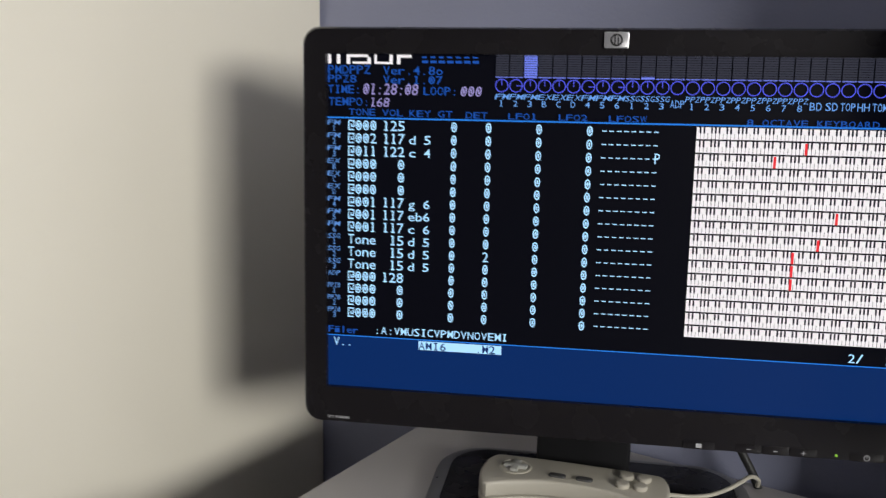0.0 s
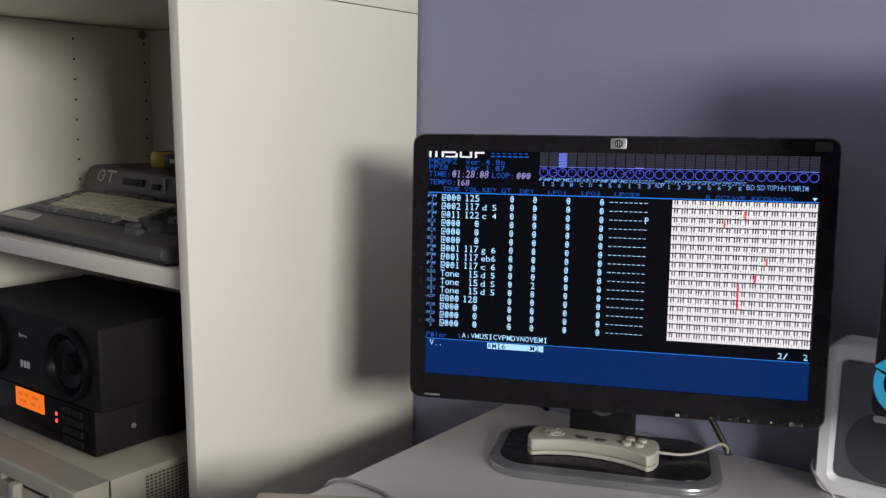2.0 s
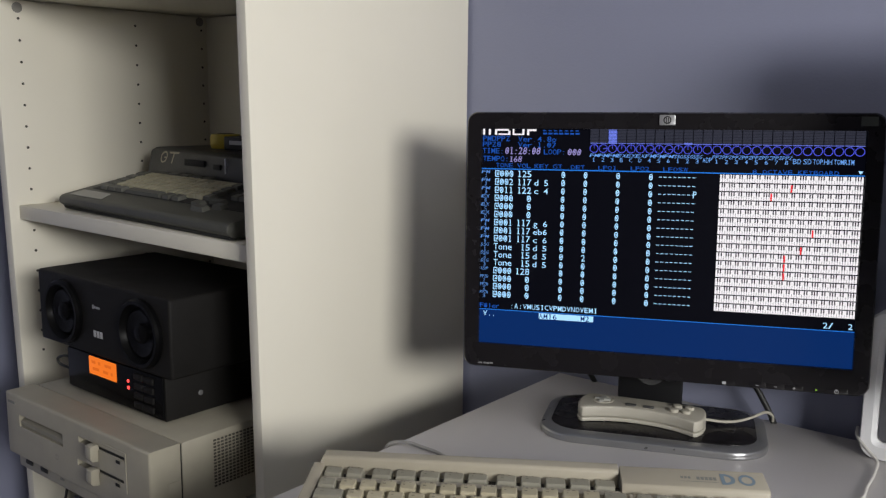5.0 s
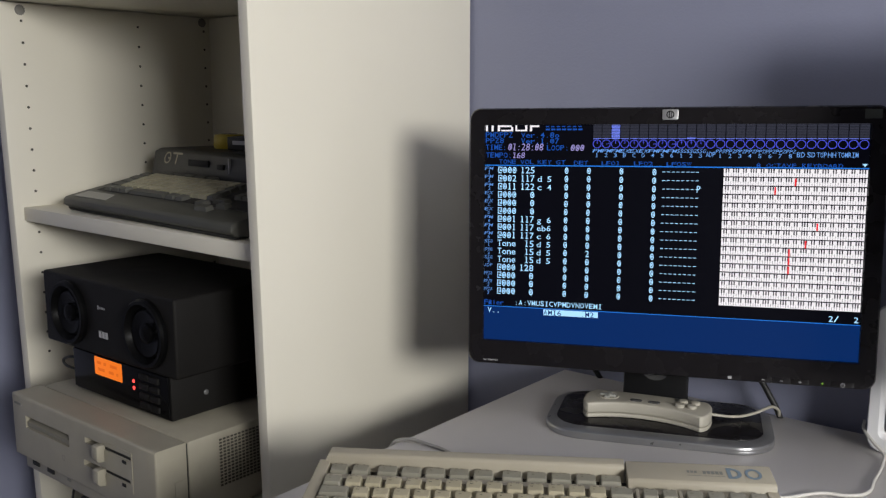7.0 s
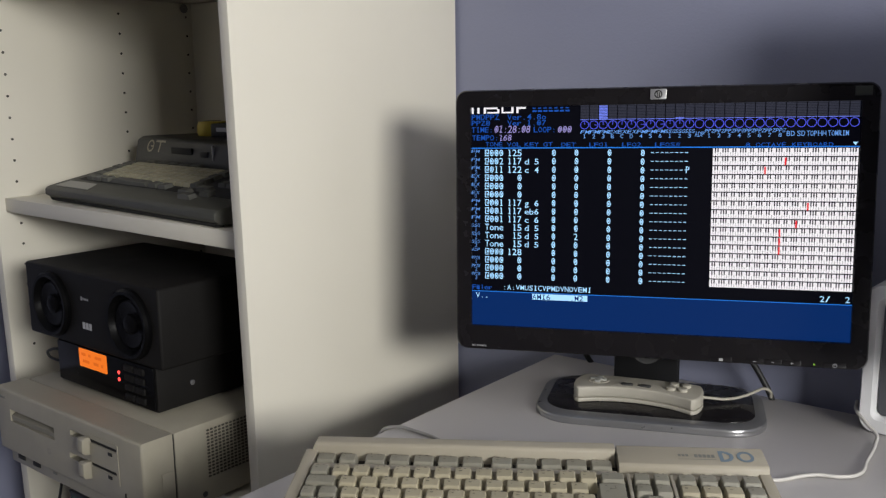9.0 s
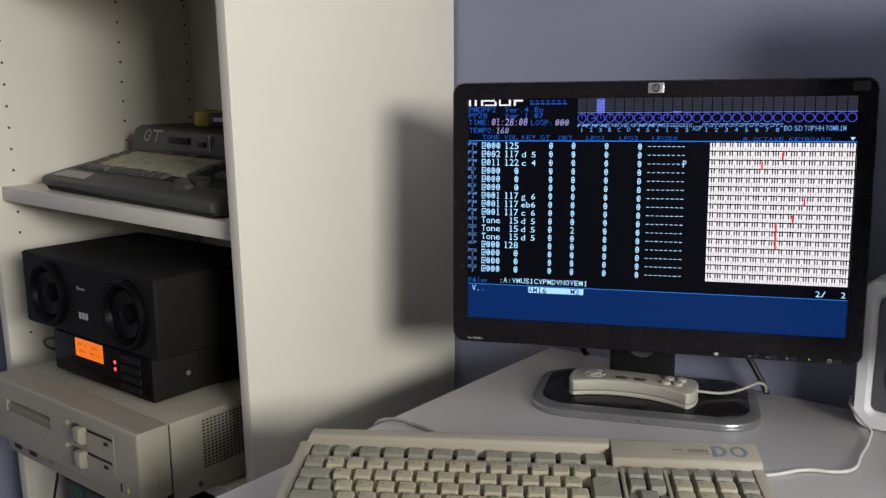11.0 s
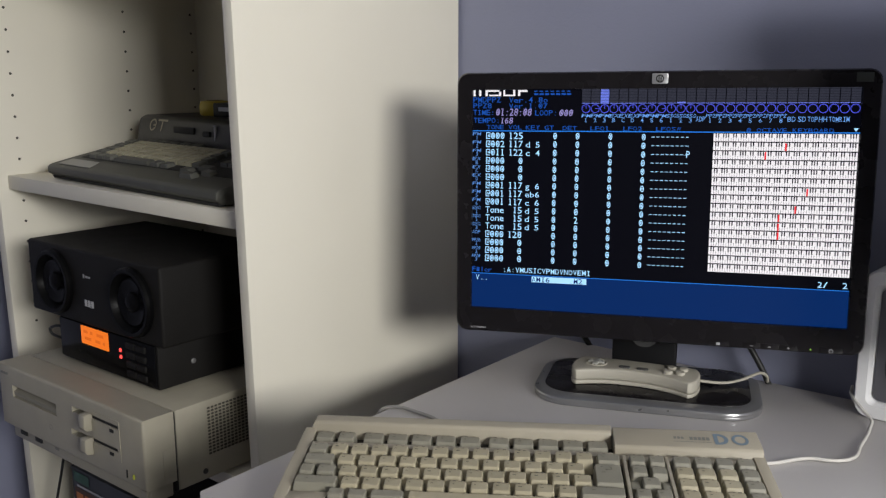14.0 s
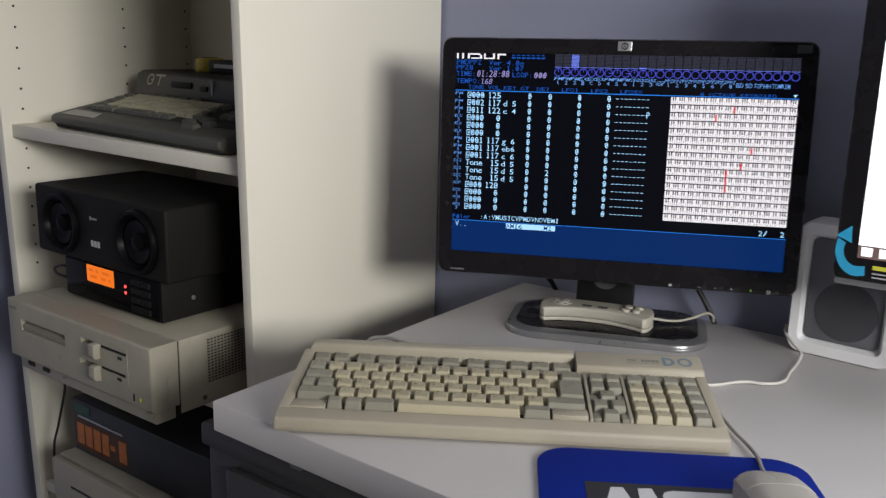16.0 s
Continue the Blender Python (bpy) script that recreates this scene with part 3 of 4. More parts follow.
tube("cord", [(0.066, 0.012, 0.008), (0.094, 0.026, 0.004), (0.112, 0.040, 0.006), (0.122, 0.050, 0.009), (0.130, 0.062, 0.009), (0.136, 0.070, 0.003), (0.137, 0.080, -0.0080)], 0.0018, PADG, gc, "thin ivory cord")

# ---- keyboard ----
KB = thing("keyboard", pose(-0.277, 0.108, DZ, 0, 0, 33.1), "yellowed beige computer keyboard with cream and grey keys on the desk", "keyboard")


def extrude(profile, u0, u1, bev=0.0, bm=None):
    """A profile in y, z drawn out along x."""
    t = bmesh.new()
    a = [t.verts.new((u0, y, z)) for y, z in profile]
    b = [t.verts.new((u1, y, z)) for y, z in profile]
    m = len(profile)
    t.faces.new(a)
    t.faces.new(b[::-1])
    for k in range(m):
        t.faces.new((a[k], b[k], b[(k + 1) % m], a[(k + 1) % m]))
    bmesh.ops.recalc_face_normals(t, faces=t.faces[:])
    if bev:
        bmesh.ops.bevel(t, geom=t.edges[:], offset=bev, segments=2, profile=0.5, affect="EDGES")
    return t if bm is None else join(bm, t)


DK = lambda v: 0.0148 + 0.098 * v
KL, KW, KD = -0.0035, 0.4045, 0.142
case = extrude([(0.0080, 0.003), (0.0080, 0.0095), (0.0110, 0.0115), (KD, DK(KD) - 0.004), (KD, 0.004)], KL, KW, 0.0008)
part("case", case, BEIGE, KB, "yellowed beige plastic case")
wr = extrude([(0.0050, 0.0020), (0.0040, 0.0060), (0.0046, 0.0128), (0.0062, 0.0152), (0.0200, 0.0194), (0.0210, 0.0186), (0.0210, 0.0020)], KL, KW, 0.0008)
part("front_rail", wr, BEIGE, KB)
for u0, u1 in ((KL + 0.0004, 0.0078), (0.3942, KW - 0.0004)):
    part("side_rail", extrude([(0.0195, 0.008), (0.0200, 0.0198), (0.136, DK(0.136) + 0.006), (0.141, DK(0.136) + 0.004), (0.141, 0.008)], u0, u1, 0.0008), BEIGE, KB)
rail = extrude([(0.1335, 0.02), (0.1342, 0.0390), (0.1362, 0.0412), (KD + 0.006, 0.0422), (KD + 0.009, 0.037), (KD + 0.009, 0.006), (KD - 0.01, 0.006)], KL + 0.0004, 0.2755, 0.0008)
for v in rail.verts:
    if v.co.x < 0.05 and v.co.z > 0.02:
        v.co.x += (v.co.z - 0.02) * 0.42
part("rear_rail", rail, BEIGE, KB)
block = part("badge_cover", extrude([(0.1065, 0.0205), (0.1080, 0.0275), (0.1130, 0.0282), (0.1142, 0.0350), (0.1162, 0.0374), (KD + 0.003, 0.0415), (KD + 0.007, 0.037), (KD + 0.007, 0.006), (KD - 0.01, 0.006)], 0.2768, KW - 0.0012, 0.0009), BEIGE, KB, "raised beige cover with a printed badge")
BLUEP = mat("faded_blue_print", (0.16, 0.215, 0.26), 0.6, vary=0.08, bump=0)
GREYP = mat("grey_print", (0.20, 0.20, 0.18), 0.6, vary=0.08, bump=0)


def on_cover(bm):
    """Lays a drawing in x, z on the sloping cover."""
    for v in bm.verts:
        y = 0.1300 + (v.co.z - 0.0130) * 1.2
        v.co = Vector((v.co.x, y, 0.0374 + (y - 0.1162) * 0.0041 / 0.0288 + 0.0004))
    return bm


bg = bmesh.new()
loop_ring(bg, 0.3862, 0.0130, 0.0072, 0.0026, n=28)
dpt = 12
for k in range(dpt):
    a0, a1 = radians(-90 + 180 * k / dpt), radians(-90 + 180 * (k + 1) / dpt)
    bg.faces.new([bg.verts.new((0.3672 + 0.0090 * math.cos(a) * r, 0, 0.0130 + 0.0072 * math.sin(a) * r)) for a, r in ((a0, 0.62), (a0, 1), (a1, 1), (a1, 0.62))])
quad(bg, 0.3638, 0.0058, 0.3672, 0.0202)
part("badge_shape", on_cover(bg), BLUEP, block, "faded blue ring and half-ring shapes", False)
bb = bmesh.new()
for k in range(3):
    quad(bb, 0.3290 + 0.0032 * k, 0.0118, 0.3314 + 0.0032 * k, 0.0148)
for k in range(5):
    quad(bb, 0.3428 + 0.0036 * k, 0.0108, 0.3456 + 0.0036 * k, 0.0150)
quad(bb, 0.3285, 0.0080, 0.3610, 0.0086)
part("badge_bars", on_cover(bb), GREYP, block, "small grey printed bars", False)

KEYMESH = {}


def key_mesh(w, d, material):
    tag = (round(w, 4), round(d, 4), material.name)
    if tag in KEYMESH:
        return KEYMESH[tag]
    t = bmesh.new()
    lv = [(0.0008, 0.0004, 0.0006, 0), (0.0011, 0.0010, 0.0012, 0.35), (0.0021, 0.0042, 0.0013, 0.94), (0.0027, 0.0049, 0.0018, 1.0)]
    H = 0.0118
    rows = []
    for sx, fy, by, hz in lv:
        x0, x1, y0, y1 = sx, w - sx, fy, d - by
        c = 0.0009
        rows.append([t.verts.new((x, y, hz * H)) for x, y in ((x0 + c, y0), (x1 - c, y0), (x1, y0 + c), (x1, y1 - c), (x1 - c, y1), (x0 + c, y1), (x0, y1 - c), (x0, y0 + c))])
    for a, b in zip(rows, rows[1:]):
        for k in range(8):
            t.faces.new((a[k], a[(k + 1) % 8], b[(k + 1) % 8], b[k]))
    t.faces.new(rows[-1])
    me = bpy.data.meshes.new("key")
    t.to_mesh(me)
    t.free()
    me.materials.append(material)
    for p in me.polygons:
        p.use_smooth = True
    me.set_sharp_from_angle(angle=radians(24))
    KEYMESH[tag] = me
    return me


SLOPE = math.degrees(math.atan(0.098))
LEGEND = bmesh.new()
rng = random.Random(7)


def key(u0, u1, vb, d, material, mark=True, lift=0.0):
    ob = new("key", key_mesh(u1 - u0, d, material))
    ob.parent = KB
    ob.matrix_basis = pose(u0, vb - d, DK(vb - d) - 0.0032 + lift, SLOPE)
    if mark:
        wk = u1 - u0
        for a, b in ((0.27, 0.55), (0.27, 0.79), (0.56, 0.79)):
            w, h = rng.uniform(0.0010, 0.0030), rng.uniform(0.0007, 0.0017)
            x, y = u0 + wk * a + rng.uniform(-0.0004, 0.0006), vb - d + d * b - 0.001
            q = [(x, y), (x + w, y), (x + w, y + h), (x, y + h)]
            LEGEND.faces.new([LEGEND.verts.new((px, py, DK(py) + lift + 0.00933)) for px, py in q])


def low_blank(u0, u1, vb, d, material):
    """A flat filler plate beside a key."""
    part("blank", box((u0 + u1) / 2, vb - d / 2, DK(vb - d / 2) + 0.0005, u1 - u0, d - 0.0012, 0.007, 0.0005), material, KB)


KP = 0.01775
RN, RQ, RA, RZ, RS = 0.1070, 0.0893, 0.0716, 0.0539, 0.0362
D_ = 0.0175
# well floor under the keys, coloured near black for the shade between them
part("key_well", extrude([(0.0205, DK(0.0205) - 0.0030), (0.134, DK(0.134) - 0.0030), (0.134, 0.0125), (0.0205, 0.0100)], 0.0085, 0.3938), mat("shadowed_well_plastic", (0.022, 0.019, 0.015), 0.7, vary=0.1, bump=0.1), KB, "well floor, dark brown for the shade between keys")
for u0, u1 in [(0.0085, 0.0275), (0.0285, 0.0472)] + [(0.0520 + 0.0218 * k, 0.0520 + 0.0218 * (k + 1) - 0.0005) for k in range(5)] + [(0.1650 + 0.0218 * k, 0.1650 + 0.0218 * (k + 1) - 0.0005) for k in range(5)]:
    key(u0, u1, 0.1332, 0.0176, KEYG, True, -0.0030)
part("divider", extrude([(0.1080, 0.02), (0.1150, 0.0300), (0.1090, 0.0290)], 0.0085, 0.2755), BEIGE, KB)
for r, first in ((RN, [(0.0085, 0.0275, KEYG)]), (RQ, [(0.0085, 0.0372, KEYG)]), (RA, [(0.0085, 0.0235, KEYG), (0.0235, 0.0420, KEYG)]), (RZ, [(0.0085, 0.0470, KEYG)])):
    for a, b, m_ in first:
        key(a, b, r, D_, m_)
    n_ = {RN: 13, RQ: 12, RA: 12, RZ: 11}[r]
    for k in range(n_):
        a = first[-1][1] + 0.0003 + KP * k
        key(a, a + KP, r, D_, KEYC)
key(0.2587, 0.2812, RN, D_, KEYG)
key(0.2555, 0.2812, RQ, 2 * D_, KEYG)
key(0.2430, 0.2812, RZ, D_, KEYG)
for a, b in ((0.0400, 0.0560), (0.0562, 0.0745), (0.0747, 0.1045), (0.2215, 0.2480)):
    key(a, b, RS, 0.0150, KEYG, False)
key(0.1050, 0.2205, RS, 0.0150, KEYC, False)
part("blank", box(0.0238, 0.0284, 0.0180, 0.0322, 0.0164, 0.006, 0.0006), BEIGE, KB)
part("blank", box(0.2648, 0.0287, DK(0.0287) + 0.002, 0.0325, 0.0150, 0.008, 0.0008), BEIGE, KB)
for u in (0.2835, 0.3195):
    part("divider", extrude([(0.0205, 0.012), (0.0205, 0.0222), (0.108, DK(0.108) + 0.0062), (0.108, 0.012)], u - 0.0011, u + 0.0019, 0.0004), BEIGE, KB)
for r in (RN, RQ):
    for k in range(2):
        key(0.2862 + 0.0163 * k, 0.2862 + 0.0163 * (k + 1), r, D_, KEYG)
key(0.2935, 0.3110, RA, D_, KEYG)
key(0.2862, 0.3020, RZ, D_, KEYG)
key(0.3027, 0.3185, RZ, D_, KEYG)
key(0.2935, 0.3110, RS, 0.0150, KEYG)
for r in (RA, RS):
    low_blank(0.2862, 0.2930, r, 0.0150, KEYG)
    low_blank(0.3115, 0.3185, r, 0.0150, KEYG)
low_blank(0.2490, 0.2552, RA, 0.0160, KEYG)
for j, r in enumerate((RN, RQ, RA, RZ, RS)):
    for k in range(4):
        key(0.3226 + 0.0177 * k, 0.3226 + 0.0177 * (k + 1), r, D_ if r != RS else 0.0150, KEYG if j == 0 or k == 3 else KEYC)
for x0, x1, y0, y1 in ((0.2662, 0.2712, 0.0766, 0.0773), (0.2705, 0.2712, 0.0773, 0.0810), (0.2660, 0.2675, 0.0760, 0.0779)):
    LEGEND.faces.new([LEGEND.verts.new((px, py, DK(py) + 0.00945)) for px, py in ((x0, y0), (x1, y0), (x1, y1), (x0, y1))])
tagged(part("legend", LEGEND, mat("dark_key_print", (0.17, 0.155, 0.12), 0.6, vary=0.08, bump=0), KB, "small grey key legends", False), kind="stuff")

# ---- cables on the desk ----
CORD = mat("off_white_cord", (0.62, 0.60, 0.56), 0.5, vary=0.05, bump=0.05)
GCORD = mat("grey_cord", (0.30, 0.29, 0.27), 0.5, vary=0.08, bump=0.05)
BCORD = mat("black_cord", (0.02, 0.02, 0.02), 0.5, vary=0.1, bump=0.05)
tagged(tube("mouse_extension_cable", [(-0.030, 0.458, 0.7480), (-0.015, 0.478, 0.7425), (0.012, 0.513, 0.7425), (0.031, 0.522, 0.7425), (0.042, 0.535, 0.7425), (0.041, 0.575, 0.7425), (0.037, 0.625, 0.7430), (0.034, 0.640, 0.7460), (0.022, 0.648, 0.7530), (0.010, 0.660, 0.7590), (0.002, 0.690, 0.7600)], 0.0018, CORD), "thin off-white cable lying on the white desk", "cable")
tagged(tube("keyboard_cable", [(-0.285, 0.350, 0.7425), (-0.315, 0.368, 0.7425), (-0.350, 0.373, 0.7425), (-0.378, 0.368, 0.7430), (-0.3895, 0.360, 0.738), (-0.392, 0.352, 0.66), (-0.395, 0.34, 0.30), (-0.40, 0.34, 0.004)], 0.0019, GCORD), "grey keyboard cable hanging over the desk's edge", "cable")
tagged(tube("monitor_cable", [(-0.128, 0.670, 0.86), (-0.118, 0.688, 0.795), (-0.103, 0.692, 0.768), (-0.092, 0.697, 0.745), (-0.088, 0.713, 0.71), (-0.088, 0.713, 0.40)], 0.0035, BCORD), "black cable behind the monitor", "cable")
tagged(tube("power_cable", [(-0.345, 0.66, 0.86), (-0.345, 0.680, 0.78), (-0.330, 0.699, 0.745), (-0.325, 0.713, 0.72), (-0.325, 0.713, 0.40)], 0.0035, BCORD), "black power cable behind the monitor", "cable")

# ---- mouse and mat ----
MATB = mat("blue_cloth_mat", (0.004, 0.022, 0.27), 0.85, vary=0.08, scale=40, bump=0.35, bump_scale=1600, spec=0.12)
MP_ = pose(-0.0750, 0.2320, DZ, 0, 0, 32.5)
mm_ = thing("mouse_mat", MP_, "blue cloth mouse mat with a dark printed panel", "mouse mat")
part("mat", slab(rounded(0.2285, 0.19, 0.030, 8, 0.1112, -0.0895), 0.0003, 0.0032, 0.0006), MATB, mm_)
part("print_panel", slab([(0.0345, -0.0560), (0.206, -0.0560), (0.206, -0.150), (0.0345, -0.150)], 0.0030, 0.0035), mat("dark_print", (0.02, 0.02, 0.024), 0.7, vary=0.1, bump=0.2), mm_, "dark printed panel")
PW = mat("white_print", (0.6, 0.6, 0.62), 0.6, vary=0.04, bump=0.1)
for pts in ([(0.046, -0.1), (0.055, -0.0643), (0.0647, -0.0637), (0.0735, -0.1)], [(0.0750, -0.1), (0.0766, -0.0642), (0.0876, -0.0629), (0.0940, -0.1)],
            [(0.0962, -0.1), (0.0950, -0.0740), (0.0975, -0.0680), (0.1040, -0.0650), (0.196, -0.0640), (0.200, -0.1)]):
    part("print_shape", slab(pts, 0.0034, 0.0038), PW, mm_, "white printed shape")
MOUSE = mat("warm_grey_mouse_plastic", (0.46, 0.43, 0.38), 0.45, vary=0.05, bump=0.12, bump_scale=900)
ms = thing("mouse", pose(0.1345, 0.232, DZ + 0.0040, 0, 0, 34), "warm grey two-button computer mouse on the blue mat", "mouse")
sh = bmesh.new()
bmesh.ops.create_cube(sh, size=1, matrix=Matrix.Diagonal((0.053, 0.106, 0.032, 1)))
bmesh.ops.subdivide_edges(sh, edges=sh.edges[:], cuts=7, use_grid_fill=True)
for v in sh.verts:
    x, y, z = v.co.x / 0.0265, v.co.y / 0.053, v.co.z / 0.016
    r = (abs(x) ** 4 + abs(y) ** 4) ** 0.25
    v.co.x *= 1 - 0.08 * abs(y) ** 4
    v.co.y *= 1 - 0.10 * abs(x) ** 3
    if z > 0:
        v.co.z = 0.014 + z * 0.016 * (1 - 0.45 * r ** 4) - 0.004 * y * z
    else:
        v.co.z = 0.014 + z * 0.014
sh.normal_update()
for sx in (-1, 1):
    bt_ = sh.copy()
    bmesh.ops.delete(bt_, geom=[f for f in bt_.faces if f.calc_center_median().y < 0.014 or f.normal.z < 0.45 or f.calc_center_median().x * sx < 0], context="FACES")
    for v in bt_.verts:
        v.co += v.normal * 0.00025 + Vector((sx * 0.0003, 0.0, 0.0))
    bmesh.ops.solidify(bt_, geom=bt_.faces[:], thickness=0.0012)
    part("mouse_button", bt_, MOUSE, ms)
part("shell", sh, MOUSE, ms)
tube("cord", [(0.003, 0.050, 0.013), (0.005, 0.064, 0.011), (0.0110, 0.090, 0.003), (0.0149, 0.118, 0.0008), (0.0081, 0.175, 0.0002), (0.002, 0.2435, 0.0002)], 0.0017, GCORD, ms, "grey-brown cord")

# ---- loudspeaker ----
GRILL = mat("smoky_grey_grille", (0.11, 0.11, 0.125), 0.45, vary=0.12, scale=40, bump=0.3, bump_scale=700)
DRV = mat("dark_driver_cone", (0.05, 0.05, 0.056), 0.85, vary=0.2, bump=0.1)
sp = thing("loudspeaker", pose(0.011, 0.658, DZ, 0, 0, -3), "small white desktop loudspeaker with a smoky grille", "loudspeaker")
def frame_plate(w, h, r, wi, hi, ri, y0, y1, depth):
    t = bmesh.new()
    o = rounded(w, h, r, 6, w / 2, h / 2)
    i_ = rounded(wi, hi, ri, 6, w / 2, h / 2)
    ringsets = [[(x, depth, z) for x, z in o], [(x, y0 + 0.003, z) for x, z in o], [((x - w / 2) * 0.97 + w / 2, y0, (z - h / 2) * 0.98 + h / 2) for x, z in o], [(x, y0 + 0.001, z) for x, z in i_], [((x - w / 2) * 0.90 + w / 2, y1, (z - h / 2) * 0.94 + h / 2) for x, z in i_]]
    vv = [[t.verts.new(p) for p in r_] for r_ in ringsets]
    for a, b in zip(vv, vv[1:]):
        for k in range(len(a)):
            t.faces.new((a[k], a[(k + 1) % len(a)], b[(k + 1) % len(b)], b[k]))
    t.faces.new(vv[0])
    t.faces.new(vv[-1])
    bmesh.ops.recalc_face_normals(t, faces=t.faces[:])
    return t
part("cabinet", frame_plate(0.117, 0.158, 0.016, 0.094, 0.130, 0.008, 0.0, 0.010, 0.045), SPKW, sp, "white plastic cabinet with rounded corners")
part("grille", side_up(slab(rounded(0.084, 0.121, 0.008, 5, 0.0585, 0.079), -0.0097, -0.0072, 0.0006)), GRILL, sp, "smoky grey grille")
part("driver", ring((0.061, 0.0072, 0.057), "y", [(0.035, 0.0), (0.035, -0.0006), (0.033, -0.0009), (0.020, -0.0008), (0.010, -0.0010), (0.003, -0.0012)], 36), DRV, sp, "dark round speaker driver")

# ---- second monitor ----
m2 = thing("second_monitor", pose(0.076, 0.552, DZ, 0, 0, 2), "black-framed monitor with a bright white screen and a blue arrow sticker", "monitor")
S2 = glow("bright_white_screen", (0.88, 0.94, 1.0), 2.2)
W2, H2, Z2 = 0.58, 0.346, 0.117
o2 = side_up(slab(rounded(W2, H2, 0.016, 6, W2 / 2, Z2 + H2 / 2), -0.028, 0.0, 0.004))
part("frame", o2, BLACK, m2, "glossy black frame")
part("screen", quad(bmesh.new(), 0.022, Z2 + 0.030, W2 - 0.022, Z2 + H2 - 0.026, -0.0008), S2, m2, "bright white screen", False)
tb = bmesh.new()
quad(tb, 0.022, Z2 + 0.030, W2 - 0.022, Z2 + 0.0432, -0.0014)
part("task_bar", tb, glow("task_bar_brown", (0.16, 0.10, 0.09), 1.0), m2, "dim brown task bar", False)
ic = bmesh.new()
for k in range(8):
    quad(ic, 0.0255 + 0.0165 * k, Z2 + 0.0325, 0.0355 + 0.0165 * k, Z2 + 0.0415, -0.0018)
part("task_icon", ic, S2, m2, "row of pale icons", False)
part("chin_strip", side_up(slab(rounded(W2 - 0.006, 0.006, 0.0028, 4, W2 / 2, Z2 + 0.0035), -0.020, 0.0012, 0.0006)), SILVER, m2, "silver strip along the lower edge")
ar = bmesh.new()
cxa, cza = 0.0225, Z2 + 0.0370
n_a = 16
pa = [radians(156 + 114 * k / n_a) for k in range(n_a + 1)]
oa = [ar.verts.new((cxa + 0.0217 * math.cos(a), -0.0012, cza + 0.0265 * math.sin(a))) for a in pa]
ia = [ar.verts.new((cxa + 0.0138 * math.cos(a), -0.0012, cza + 0.0160 * math.sin(a))) for a in pa]
for k in range(n_a):
    ar.faces.new((oa[k], oa[k + 1], ia[k + 1], ia[k]))
ar.faces.new([ar.verts.new((x, -0.0012, z)) for x, z in ((0.0225, Z2 + 0.0105), (0.0310, Z2 + 0.0125), (0.0302, Z2 + 0.0225), (0.0225, Z2 + 0.0210))])
ar.faces.new([ar.verts.new((x, -0.0012, z)) for x, z in ((0.0000, Z2 + 0.0500), (0.0155, Z2 + 0.0440), (0.0140, Z2 + 0.0620))])
part("arrow_sticker", ar, mat("sky_blue_sticker", (0.03, 0.36, 0.62), 0.45, vary=0.1, scale=80, bump=0.1), m2, "curved sky-blue arrow sticker", False)
yb = quad(bmesh.new(), 0.0375, Z2 + 0.0195, 0.0660, Z2 + 0.0238, -0.0012)
part("sticker_heading", yb, mat("yellow_print", (0.6, 0.6, 0.05), 0.5, bump=0), m2, "yellow printed bar", False)
gb = bmesh.new()
for k in range(2):
    quad(gb, 0.0375, Z2 + 0.0110 + 0.0040 * k, 0.0700, Z2 + 0.0124 + 0.0040 * k, -0.0012)
part("sticker_text", gb, PRINT, m2, "small grey printed bars", False)
part("stand_neck", box(W2 / 2, 0.045, 0.13, 0.06, 0.025, 0.24, 0.005), BLACKM, m2)
part("stand_base", slab(rounded(0.24, 0.13, 0.05, 8, W2 / 2, 0.03), 0.0, 0.012, 0.003), BLACKM, m2)

# ---- black cabinet under the desk ----
uc = thing("drawer_cabinet", pose(-0.406, 0.127, 0, 0, 0, 0), "dark charcoal cabinet standing under the desk", "cabinet")
CHAR = mat("charcoal_plastic", (0.030, 0.029, 0.029), 0.45, vary=0.12, bump=0.12, bump_scale=700)
part("body", box(0.196, 0.22, 0.340, 0.408, 0.42, 0.680, 0.006), CHAR, uc)
part("top_plate", box(0.196, 0.220, 0.694, 0.408, 0.436, 0.024, 0.003), CHAR, uc)
for k in range(3):
    d_ = part("drawer", box(0.213, 0.004, 0.575 - 0.2 * k, 0.36, 0.014, 0.19, 0.006), CHAR, uc)
    part("handle", box(0.213, -0.005, 0.638 - 0.2 * k, 0.10, 0.010, 0.012, 0.004), DGREY, d_, "dark grey handle")
part("label_tab", box(0.132, 0.0010, 0.7025, 0.014, 0.003, 0.005, 0.0005), mat("dull_grey_tab", (0.12, 0.12, 0.115), 0.5), uc, "small pale label tab")

# ---- desktop computer in the bookcase ----
pc = thing("desktop_computer", pose(-0.9800, 0.226, PCZ, 0, 0, 0), "aged ivory desktop computer with two floppy slots, on a bookcase shelf", "computer")
PW_, PH_ = 0.345, 0.110
SLOTP = mat("olive_grey_slot_plastic", (0.24, 0.225, 0.18), 0.6, vary=0.08, bump=0.1)


